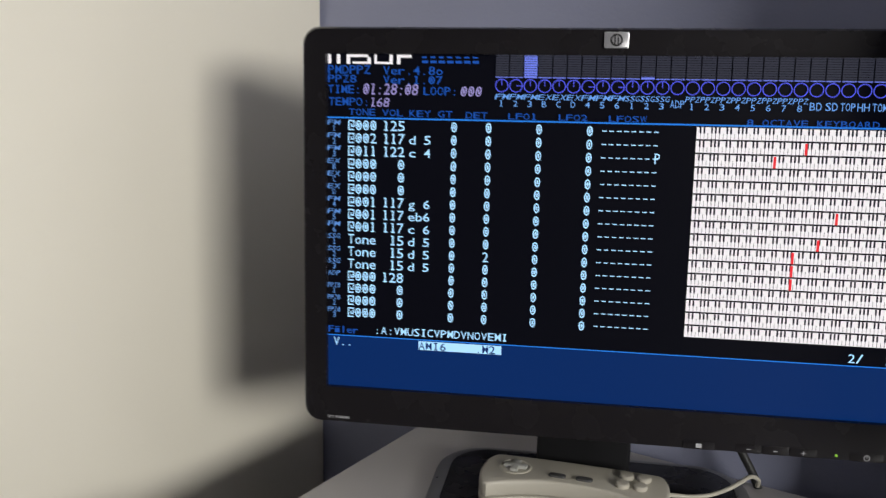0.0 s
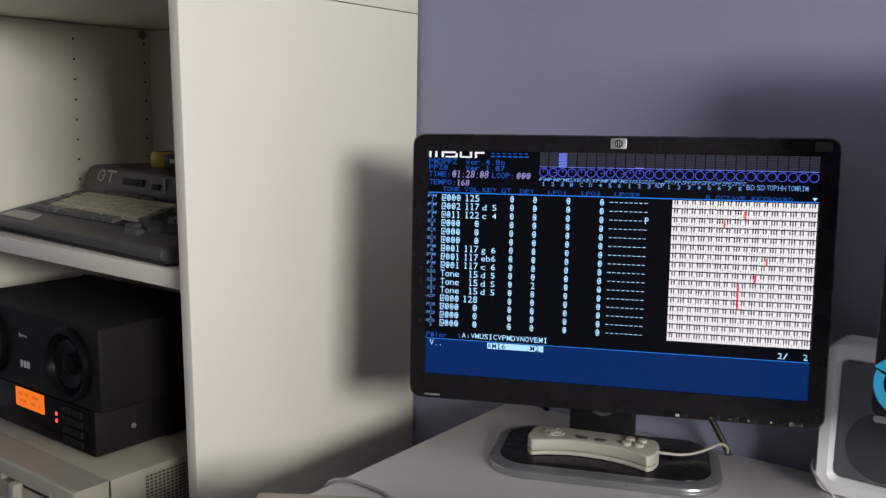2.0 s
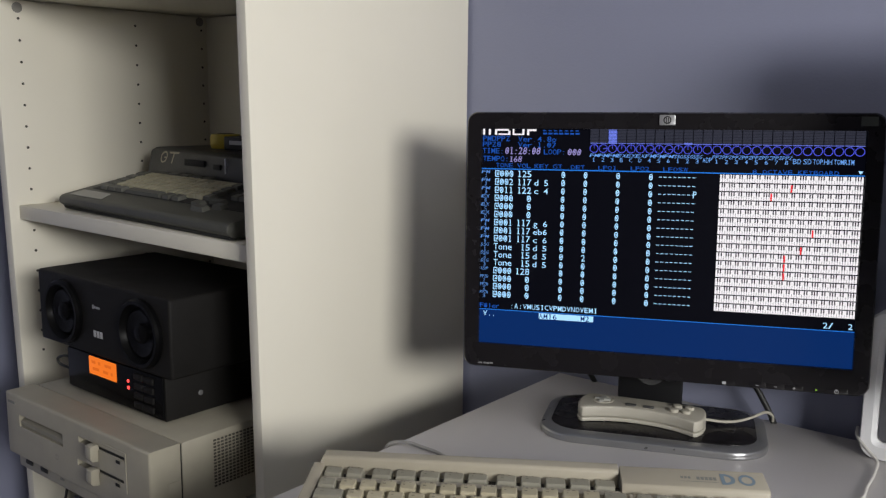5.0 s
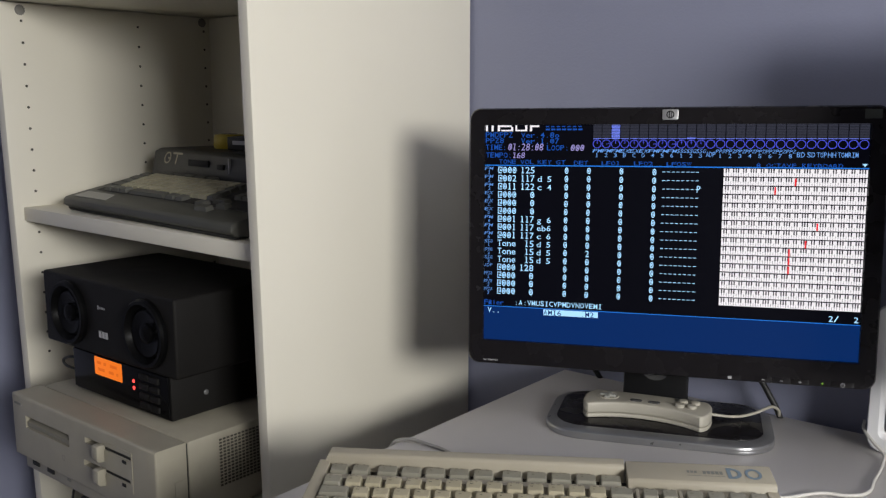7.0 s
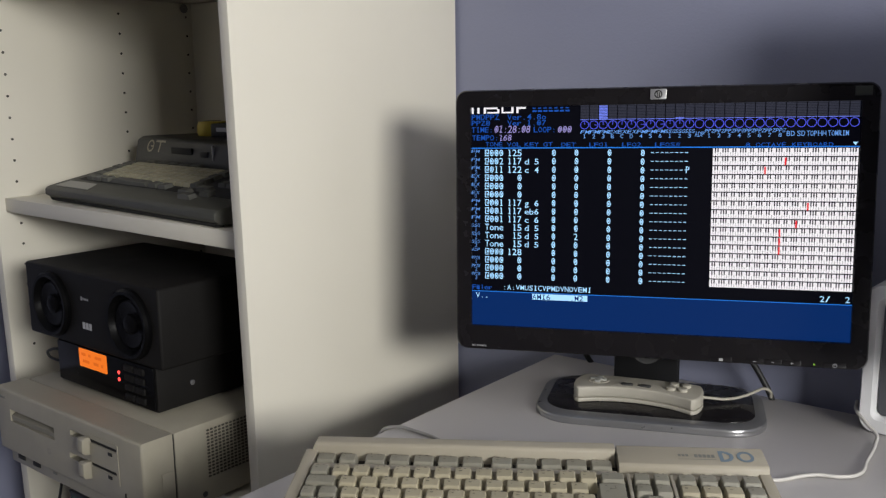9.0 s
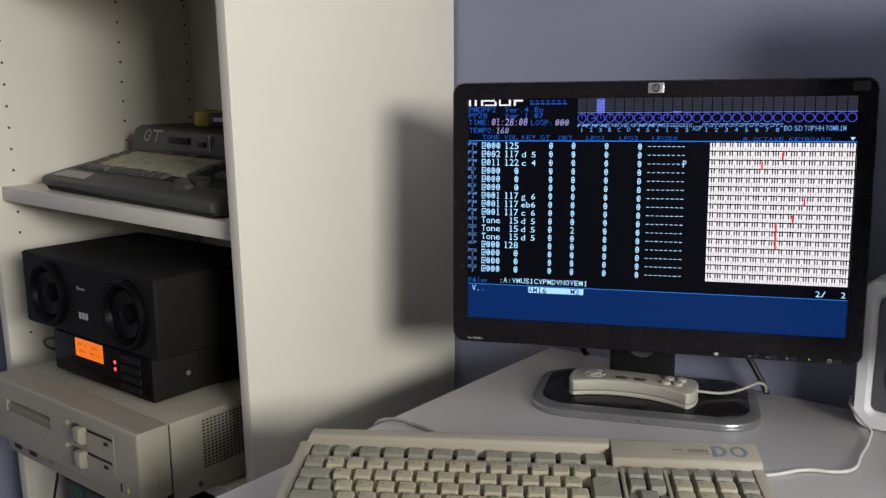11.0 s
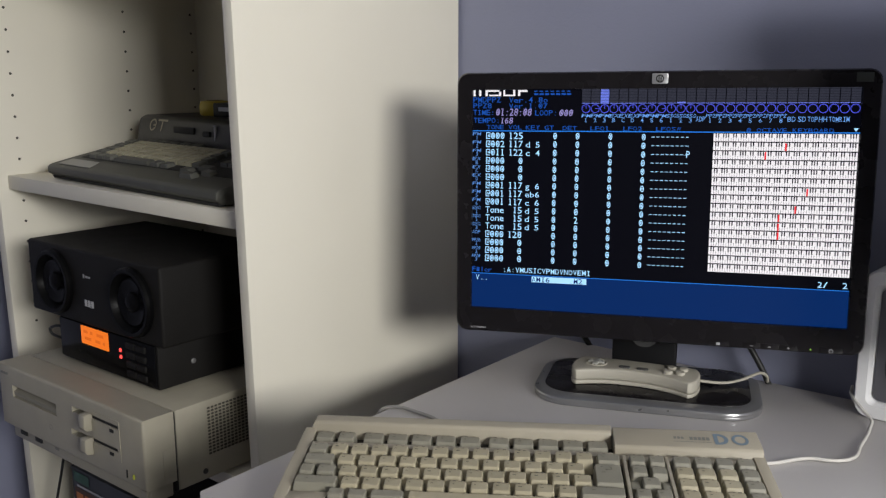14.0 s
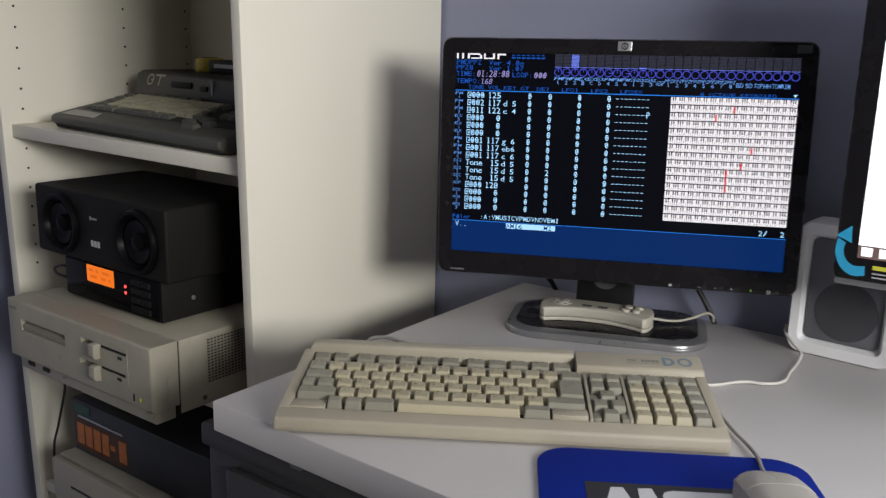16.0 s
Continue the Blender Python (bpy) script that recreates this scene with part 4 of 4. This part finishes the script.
def plate(x0, x1, z0, z1, holes, y0, y1, bev=0.0):
    """An upright plate between y0 (front) and y1 with openings (x0, z0, x1, z1) through it."""
    xs = sorted({x0, x1, *(h[0] for h in holes), *(h[2] for h in holes)})
    zs = sorted({z0, z1, *(h[1] for h in holes), *(h[3] for h in holes)})
    t = bmesh.new()
    vf = [[[t.verts.new((x, y, z)) for z in zs] for x in xs] for y in (y0, y1)]

    def solid(i, k):
        if not (0 <= i < len(xs) - 1 and 0 <= k < len(zs) - 1):
            return False
        cx, cz = (xs[i] + xs[i + 1]) / 2, (zs[k] + zs[k + 1]) / 2
        return not any(h[0] < cx < h[2] and h[1] < cz < h[3] for h in holes)

    for i in range(-1, len(xs)):
        for k in range(-1, len(zs)):
            if solid(i, k):
                for v in vf:
                    t.faces.new((v[i][k], v[i + 1][k], v[i + 1][k + 1], v[i][k + 1]))
            if k >= 0 and k < len(zs) - 1 and solid(i, k) != solid(i + 1, k):
                t.faces.new((vf[0][i + 1][k], vf[0][i + 1][k + 1], vf[1][i + 1][k + 1], vf[1][i + 1][k]))
            if i >= 0 and i < len(xs) - 1 and solid(i, k) != solid(i, k + 1):
                t.faces.new((vf[0][i][k + 1], vf[0][i + 1][k + 1], vf[1][i + 1][k + 1], vf[1][i][k + 1]))
    loose = [v for v in t.verts if not v.link_faces]
    bmesh.ops.delete(t, geom=loose, context="VERTS")
    bmesh.ops.recalc_face_normals(t, faces=t.faces[:])
    if bev:
        rim_ = [e for e in t.edges if all(abs(v.co.y - y0) < 1e-6 for v in e.verts)
                and (all(abs(v.co.x - x0) < 1e-6 for v in e.verts) or all(abs(v.co.x - x1) < 1e-6 for v in e.verts)
                     or all(abs(v.co.z - z0) < 1e-6 for v in e.verts) or all(abs(v.co.z - z1) < 1e-6 for v in e.verts))]
        bmesh.ops.bevel(t, geom=rim_, offset=bev, segments=3, profile=0.5, affect="EDGES")
    return t


BAY = (0.0365, 0.0665, 0.1505, 0.0835)
GRIPS = ((0.1905, 0.0835, 0.2240, 0.0912), (0.1850, 0.0525, 0.2225, 0.0602))
SLITS = ((0.2240, 0.0858, 0.2950, 0.0908), (0.2225, 0.0560, 0.2915, 0.0610))
BZ0, BZ1, BYB = 0.0215, PH_ - 0.001, 0.0415
front = plate(0.0, PW_, BZ0, BZ1, (BAY,) + GRIPS + SLITS, 0.0, 0.010, 0.0035)
box(PW_ / 2, (0.010 + BYB) / 2, (BZ0 + BZ1) / 2, PW_, BYB - 0.010, BZ1 - BZ0, bm=front)
part("front_bezel", front, PCB, pc, "ivory front with recessed drive openings")
part("bezel_foot", box(PW_ / 2 + 0.002, 0.0245, 0.0113, PW_ - 0.016, 0.031, 0.0200, 0.002), PCB, pc)
part("case", box(PW_ / 2, 0.0440 + 0.1475, 0.057, PW_ - 0.003, 0.293, PH_ - 0.008, 0.003), PCB, pc)
part("seam", box(PW_ / 2, 0.0430, 0.0565, PW_ - 0.004, 0.0030, PH_ - 0.0100), SLOT, pc, "dark seam behind the front")
# sloping blank cover inside the wide bay
part("drive_bay", extrude([(0.0088, 0.0668), (0.0020, 0.0680), (0.0016, 0.0745), (0.0095, 0.0790)], 0.0372, 0.1498), SLOTP, pc, "blank drive bay cover")
part("drive_panel", plate(0.2370, 0.2968, 0.0455, 0.0964, ((0.2372, 0.0856, 0.2952, 0.0910), (0.2372, 0.0558, 0.2917, 0.0612)), -0.0009, -0.0001), PCB, pc)
for (gx0, gz0, gx1, gz1), (sx0, sz0, sx1, sz1), lx in zip(GRIPS, SLITS, (0.2236, 0.2225)):
    fs = part("floppy_slot", box((sx0 + sx1) / 2, 0.0014, (sz0 + sz1) / 2, sx1 - sx0 - 0.0008, 0.001, sz1 - sz0 - 0.0004), SLOT, pc, "dark floppy disk slot")
    part("lever", extrude([(0.008, gz1 - 0.0006), (-0.0060, gz1 + 0.0006), (-0.0102, gz1 - 0.0010), (-0.0108, gz1 - 0.0160), (-0.0085, gz1 - 0.0200), (-0.0002, gz1 - 0.0215), (0.008, gz1 - 0.0060)], lx, lx + 0.0125, 0.0005), PCB, fs, "ivory drive lever")
    part("drive_light", box(0.2810 if gz0 > 0.07 else 0.2780, -0.0012, sz0 - 0.0042, 0.0085, 0.0012, 0.0040, 0.0004), SLOT, fs, "small dark drive light")
lgp = bmesh.new()
loop_ring(lgp, 0.134, 0.0483, 0.0042, 0.0009, -0.0003, 5)
part("emblem", lgp, GREYP, pc, "small faint printed emblem", False)
part("power_light", box(0.3214, -0.0008, 0.0345, 0.0022, 0.002, 0.0060, 0.0005), glow("dim_yellow_green_led", (0.33, 0.36, 0.05), 0.5), pc, "small dim green power light")
part("mark", box(0.3072, -0.0004, 0.0345, 0.0018, 0.0012, 0.0100), SLOT, pc)
part("power_button", box(0.3290, 0.0080, 0.0125, 0.012, 0.004, 0.0085, 0.002), PCB, pc)
for x in (0.040, 0.080):
    part("port", box(x, 0.0088, 0.0130, 0.018, 0.003, 0.0065, 0.001), SLOT, pc, "dark front socket")
part("port_label", box(0.1270, 0.0088, 0.0130, 0.009, 0.0012, 0.0030), GREYP, pc, "small grey label bar")
part("badge", box(0.018, -0.0004, 0.0975, 0.018, 0.0012, 0.003), GREYP, pc, "small grey badge bar")
part("side_hatch", box(PW_ + 0.0002, 0.032, 0.046, 0.0012, 0.016, 0.036, 0.0004), PCB, pc)
# vent holes are dark blocks on the case side, coloured like the shade inside
vb_ = bmesh.new()
for j in range(14):
    for k in range(15):
        box(PW_ - 0.0012, 0.0915 + 0.0057 * j, 0.0385 + 0.0042 * k, 0.0014, 0.0034, 0.0021, bm=vb_)
tagged(part("vent_hole", vb_, mat("vent_gap_shade", (0.07, 0.062, 0.05), 0.8, vary=0.3, scale=40, bump=0), pc, "grid of dark vent holes"), kind="stuff")
part("screw", ring((PW_ - 0.0015, 0.083, 0.018), "x", [(0.0035, 0.0), (0.0035, 0.001), (0.002, 0.0014)], 14), DGREY, pc, "dark side screw")

# ---- radio on the computer ----
RZ0 = PCZ + PH_ + 0.0012
rd = thing("radio", pose(-0.983, 0.288, RZ0, 0, 0, 0), "black radio with two round speakers and a lit orange display", "radio")
RBL = mat("black_textured_cabinet", (0.0085, 0.0078, 0.0072), 0.62, vary=0.2, bump=0.3, bump_scale=900, spec=0.2)
RGL = mat("black_satin_ring", (0.004, 0.004, 0.0045), 0.24, vary=0.1, bump=0.02, spec=0.07)
RGR = mat("black_worn_ring", (0.003, 0.003, 0.0033), 0.36, vary=0.1, bump=0.04, spec=0.08)
part("upper_cabinet", box(0.1490, 0.095, 0.1095, 0.314, 0.19, 0.101, 0.004, 3), RBL, rd, "wide black upper cabinet")
part("lower_cabinet", box(0.1715, 0.0965, 0.0305, 0.229, 0.185, 0.060, 0.003), RBL, rd, "narrower black lower cabinet")
part("control_panel", box(0.1715, 0.0035, 0.0310, 0.224, 0.004, 0.054, 0.001), RGL, rd, "glossy black control panel")
for x in (0.063, 0.247):
    spk = part("speaker", ring((x, 0.001, 0.1090), "y", [(0.0445, 0.004), (0.0445, -0.006), (0.0420, -0.0095), (0.0380, -0.0095), (0.0345, -0.004), (0.0330, 0.0)], 48), RGR, rd, "round black speaker ring")
    part("cone", ring((x, 0.0, 0.1090), "y", [(0.0330, -0.0005), (0.0290, -0.0030), (0.0240, -0.0012), (0.0130, 0.0), (0.0125, -0.0035), (0.0080, -0.0065), (0.0025, -0.0075)], 48), RGL, spk, "glossy black cone with a centre cap")
ORANGE = glow("orange_backlight", (1.0, 0.21, 0.018), 0.88)
dp = part("display", box(0.1490, 0.0012, 0.0440, 0.065, 0.0022, 0.0245, 0.0006), ORANGE, rd, "lit orange display")
dsx = bmesh.new()
for k, (x, w, z) in enumerate(((0.132, 0.010, 0.0495), (0.148, 0.006, 0.0495), (0.164, 0.016, 0.0495), (0.134, 0.016, 0.0405), (0.160, 0.012, 0.0405), (0.178, 0.005, 0.0405))):
    x -= 0.008
    quad(dsx, x, z - 0.0020, x + w, z + 0.0020, -0.0002)
part("digits", dsx, glow("orange_digits", (0.9, 0.16, 0.012), 0.78), dp, "dim digits as bars", False)
REDL = glow("red_led", (1.0, 0.06, 0.05), 2.2)
for z in (0.0365, 0.0275):
    part("indicator", ring((0.2085, 0.0015, z + 0.003), "y", [(0.0024, 0.001), (0.0024, -0.0008), (0.0012, -0.0015)], 14), REDL, rd, "small red light")
for j in range(2):
    for k in range(4):
        part("button", box(0.2330 + 0.0225 * j, 0.0008, 0.0120 + 0.0125 * k, 0.0205, 0.0045, 0.0085, 0.0016), RBL, rd)
part("side_screw", ring((0.286, 0.0552, 0.0274), "x", [(0.0034, 0.0), (0.0034, 0.001), (0.002, 0.0016)], 16), SILVER, rd, "small bright screw")
br_ = bmesh.new()
for k in range(3):
    quad(br_, 0.1340 + 0.0078 * k, 0.0855, 0.1405 + 0.0078 * k, 0.0945, -0.0006)
part("brand_bars", br_, mat("silver_print", (0.5, 0.5, 0.5), 0.4, vary=0.03, bump=0), rd, "silver brand mark as bars", False)
bs_ = bmesh.new()
quad(bs_, 0.1345, 0.1235, 0.1375, 0.1290, -0.0006)
for k in range(4):
    quad(bs_, 0.1390 + 0.0035 * k, 0.1245, 0.1415 + 0.0035 * k, 0.1275, -0.0006)
part("feature_bars", bs_, PRINT, rd, "small grey printed bars", False)
tube("power_lead", [(0.075, 0.030, 0.036), (0.046, 0.018, 0.037), (0.020, 0.012, 0.034), (0.011, 0.012, 0.026), (0.026, 0.018, 0.018), (0.062, 0.034, 0.018), (0.08, 0.05, 0.018)], 0.0019, BCORD, rd, "thin black lead")

# ---- home computer on the upper shelf ----
HC = thing("home_computer", pose(-1.0560, 0.360, SHZ + 0.0012, 0, 0.38, -3), "dark grey home computer with worn khaki keys on a shelf", "computer")
HGR = mat("worn_charcoal_plastic", (0.064, 0.064, 0.053), 0.5, vary=0.1, scale=18, bump=0.2, bump_scale=900)
HBL = mat("dark_drive_housing", (0.014, 0.014, 0.015), 0.45, vary=0.12, bump=0.15, bump_scale=900)
HKY = mat("dusty_khaki_keys", (0.42, 0.39, 0.27), 0.55, vary=0.06, bump=0.1, rand=0.08)
HKG = mat("dusty_grey_keys", (0.10, 0.10, 0.086), 0.55, vary=0.06, bump=0.1, rand=0.08)
part("body", extrude([(0.030, 0.0), (0.009, 0.0030), (0.0, 0.0090), (0.0005, 0.0170), (0.005, 0.0206), (0.040, 0.0280), (0.140, 0.047), (0.150, 0.048), (0.27, 0.048), (0.27, 0.0)], 0.0, 0.430, 0.0015), HGR, HC, "wedge-shaped charcoal body")
part("under_tray", extrude([(0.016, 0.0), (0.008, 0.0), (0.0055, 0.004), (0.02, 0.006)], 0.004, 0.426), SLOT, HC)
# near-black plate above the body; shade of the key gaps put into its colour
part("key_well", extrude([(0.043, 0.0292), (0.1385, 0.0473), (0.1385, 0.0440), (0.043, 0.0260)], 0.022, 0.412), SLOT, HC, "near-black plate for the shade between keys")
hs = part("drive_housing", extrude([(0.146, 0.046), (0.154, 0.0820), (0.164, 0.0870), (0.262, 0.0870), (0.270, 0.080), (0.270, 0.046)], 0.002, 0.420, 0.003), HBL, HC, "raised dark housing with a drive slot")
lgx = bmesh.new()
loop_ring(lgx, 0.0440, 0.0735, 0.0094, 0.0026, 0)
quad(lgx, 0.0450, 0.0720, 0.0532, 0.0742, 0)
quad(lgx, 0.0565, 0.0796, 0.0830, 0.0826, 0)
quad(lgx, 0.0680, 0.0645, 0.0712, 0.0796, 0)
for v in lgx.verts:
    v.co.x += (v.co.z - 0.066) * 0.25
    v.co.y = 0.146 + (v.co.z - 0.046) * 0.2222 - 0.0008
part("emblem", lgx, mat("dull_bronze_print", (0.34, 0.31, 0.24), 0.4, 0.3, vary=0.05, bump=0), hs, "dull bronze ring and bar emblem", False)
part("drive_slot", box(0.134, 0.1500, 0.0690, 0.054, 0.003, 0.010, 0.0006), SLOT, hs, "dark floppy slot")
part("eject_button", box(0.1930, 0.1498, 0.0660, 0.018, 0.004, 0.008, 0.001), SLOT, hs)
part("stripe", moved(box(0.2144, 0.1500, 0.0690, 0.0026, 0.003, 0.022), Matrix()), PRINT, hs, "slanting pale stripe")
part("name_plate", slab([(0.018, 0.009), (0.112, 0.009), (0.096, 0.033), (0.018, 0.033)], 0.0152, 0.0160), mat("pale_grey_plate", (0.40, 0.39, 0.35), 0.5, vary=0.05, bump=0.1), HC, "pale grey plate").matrix_basis = pose(0, 0.0030, 0.0052, 11.3)


def hkey(u, v, w, d, material):
    tag = ("h", round(w, 4), round(d, 4), material.name)
    if tag not in KEYMESH:
        t = box(0, 0, 0.0035, w - 0.0012, d - 0.0012, 0.007)
        for x in t.verts:
            if x.co.z > 0.004:
                x.co.x *= 0.84
                x.co.y *= 0.80
        me = bpy.data.meshes.new("key")
        t.to_mesh(me)
        t.free()
        me.materials.append(material)
        KEYMESH[tag] = me
    ob = new("key", KEYMESH[tag])
    ob.parent = HC
    ob.matrix_basis = pose(u, v, 0.0186 + 0.200 * v, 11.0)


for j in range(5):
    v = 0.0520 + 0.0170 * j
    off = (0.0, 0.008, 0.004, 0.0, 0.0)[j]
    if j == 0:
        for u, w in ((0.052, 0.020), (0.074, 0.020), (0.096, 0.020), (0.160, 0.100), (0.222, 0.020), (0.246, 0.020)):
            hkey(u, v, w, 0.0165, HKG)
        continue
    hkey(0.036 + off, v, 0.026, 0.0165, HKG)
    for k in range(14):
        hkey(0.060 + off + 0.0175 * k, v, 0.0172, 0.0165, HKY if k < 13 else HKG)
for k in range(5):
    hkey(0.075 + 0.030 * k, 0.1345, 0.027, 0.0100, HKG)
for u, v, w in ((0.330, 0.030, 0.030), (0.306, 0.044, 0.022), (0.354, 0.044, 0.022), (0.330, 0.058, 0.030)):
    hkey(u, v, w, 0.014, HKG)
for j in range(4):
    for k in range(4):
        hkey(0.340 + 0.0175 * k, 0.082 + 0.0165 * j, 0.0172, 0.0160, HKG)

# ---- yellow tape roll and black box behind it ----
tr = thing("tape_roll", pose(-0.944, 0.585, SHZ + 0.0006 + 0.0872, 0, 0, 0) @ Matrix.Diagonal((0.82, 0.82, 1, 1)), "yellow tape roll lying on the home computer", "tape roll")
part("tape", ring((0, 0, 0), "z", [(0.016, 0.0), (0.028, 0.0), (0.030, 0.004), (0.030, 0.016), (0.027, 0.022), (0.016, 0.023)], 36), mat("dull_yellow_tape", (0.48, 0.36, 0.03), 0.45, vary=0.08, bump=0.05), tr)
part("core", ring((0, 0, 0), "z", [(0.0158, 0.0015), (0.0158, 0.0235), (0.014, 0.0235)], 28), BLACKM, tr, "dark cardboard core")
gbx = thing("cartridge", pose(-0.872, 0.585, SHZ + 0.0006 + 0.0866, 0, 0.38, 8), "black game cartridge lying on the home computer", "cartridge")
part("shell", box(0, 0, 0.0105, 0.075, 0.06, 0.021, 0.002), BLACKM, gbx)
part("label", box(-0.005, -0.0304, 0.012, 0.040, 0.001, 0.006), PRINT, gbx, "pale label strip")

# ---- lower shelf: old machine with a dark carton on it ----
om = thing("old_computer", pose(-1.006, 0.295, 0.3098, 0, 0, 0), "beige old computer on the lower bookcase shelf", "computer")
part("case", box(0.195, 0.16, 0.057, 0.39, 0.31, 0.110, 0.004), PCB, om)
part("front", box(0.195, -0.002, 0.059, 0.386, 0.014, 0.104, 0.004), PCB, om, "moulded beige front")
part("slot", box(0.12, -0.0088, 0.075, 0.13, 0.001, 0.004), SLOT, om, "dark disk slot")
part("lever", box(0.12, -0.012, 0.070, 0.02, 0.007, 0.012, 0.002), PCB, om)
for x in (0.03, 0.36):
    part("foot", ring((x, 0.05, 0.0), "z", [(0.01, 0.0), (0.01, 0.003)], 14), BLACKM, om)
cb = thing("carton", pose(-0.985, 0.325, 0.4235, 0, 0, 0), "dark printed carton with orange lettering bars, on the old computer", "carton")
CARD = mat("dark_printed_card", (0.026, 0.028, 0.032), 0.45, vary=0.2, scale=15, bump=0.08)
part("box", box(0.162, 0.11, 0.0455, 0.345, 0.22, 0.090, 0.0015), CARD, cb)
part("flap_edge", box(0.162, -0.0005, 0.0885, 0.343, 0.002, 0.003), CARD, cb)
OR_ = mat("orange_print", (0.50, 0.16, 0.035), 0.5, vary=0.35, scale=60, bump=0)
OD_ = mat("brown_print", (0.075, 0.030, 0.014), 0.5, vary=0.12, scale=60, bump=0)
qb = quad(bmesh.new(), -0.004, 0.007, 0.138, 0.058, -0.0004)
part("print_field", qb, OD_, cb, "brown printed field", False)
for k in range(6):
    u = 0.0000 + 0.0228 * k
    lb = bmesh.new()
    quad(lb, u, 0.028 if k == 4 else 0.015, u + (0.013 if k == 4 else 0.0195), 0.037 if k == 4 else 0.051, -0.0009)
    part("print_bar", lb, OR_, cb, "orange lettering bar", False)
part("print_line", quad(bmesh.new(), 0.004, 0.0605, 0.125, 0.0640, -0.0009), PRINT, cb, "pale printed line", False)
part("print_patch", quad(bmesh.new(), -0.004, 0.068, 0.038, 0.084, -0.0009), mat("dull_green_print", (0.03, 0.09, 0.06), 0.5, bump=0), cb, "dull green printed patch", False)
tagged(tube("hanging_cable", [(-0.998, 0.345, 0.5850), (-1.000, 0.322, 0.560), (-1.007, 0.320, 0.524), (-1.034, 0.320, 0.457), (-1.054, 0.320, 0.409), (-1.064, 0.330, 0.340), (-1.065, 0.360, 0.3115)], 0.0020, BCORD), "thin black cable hanging beside the carton", "cable")
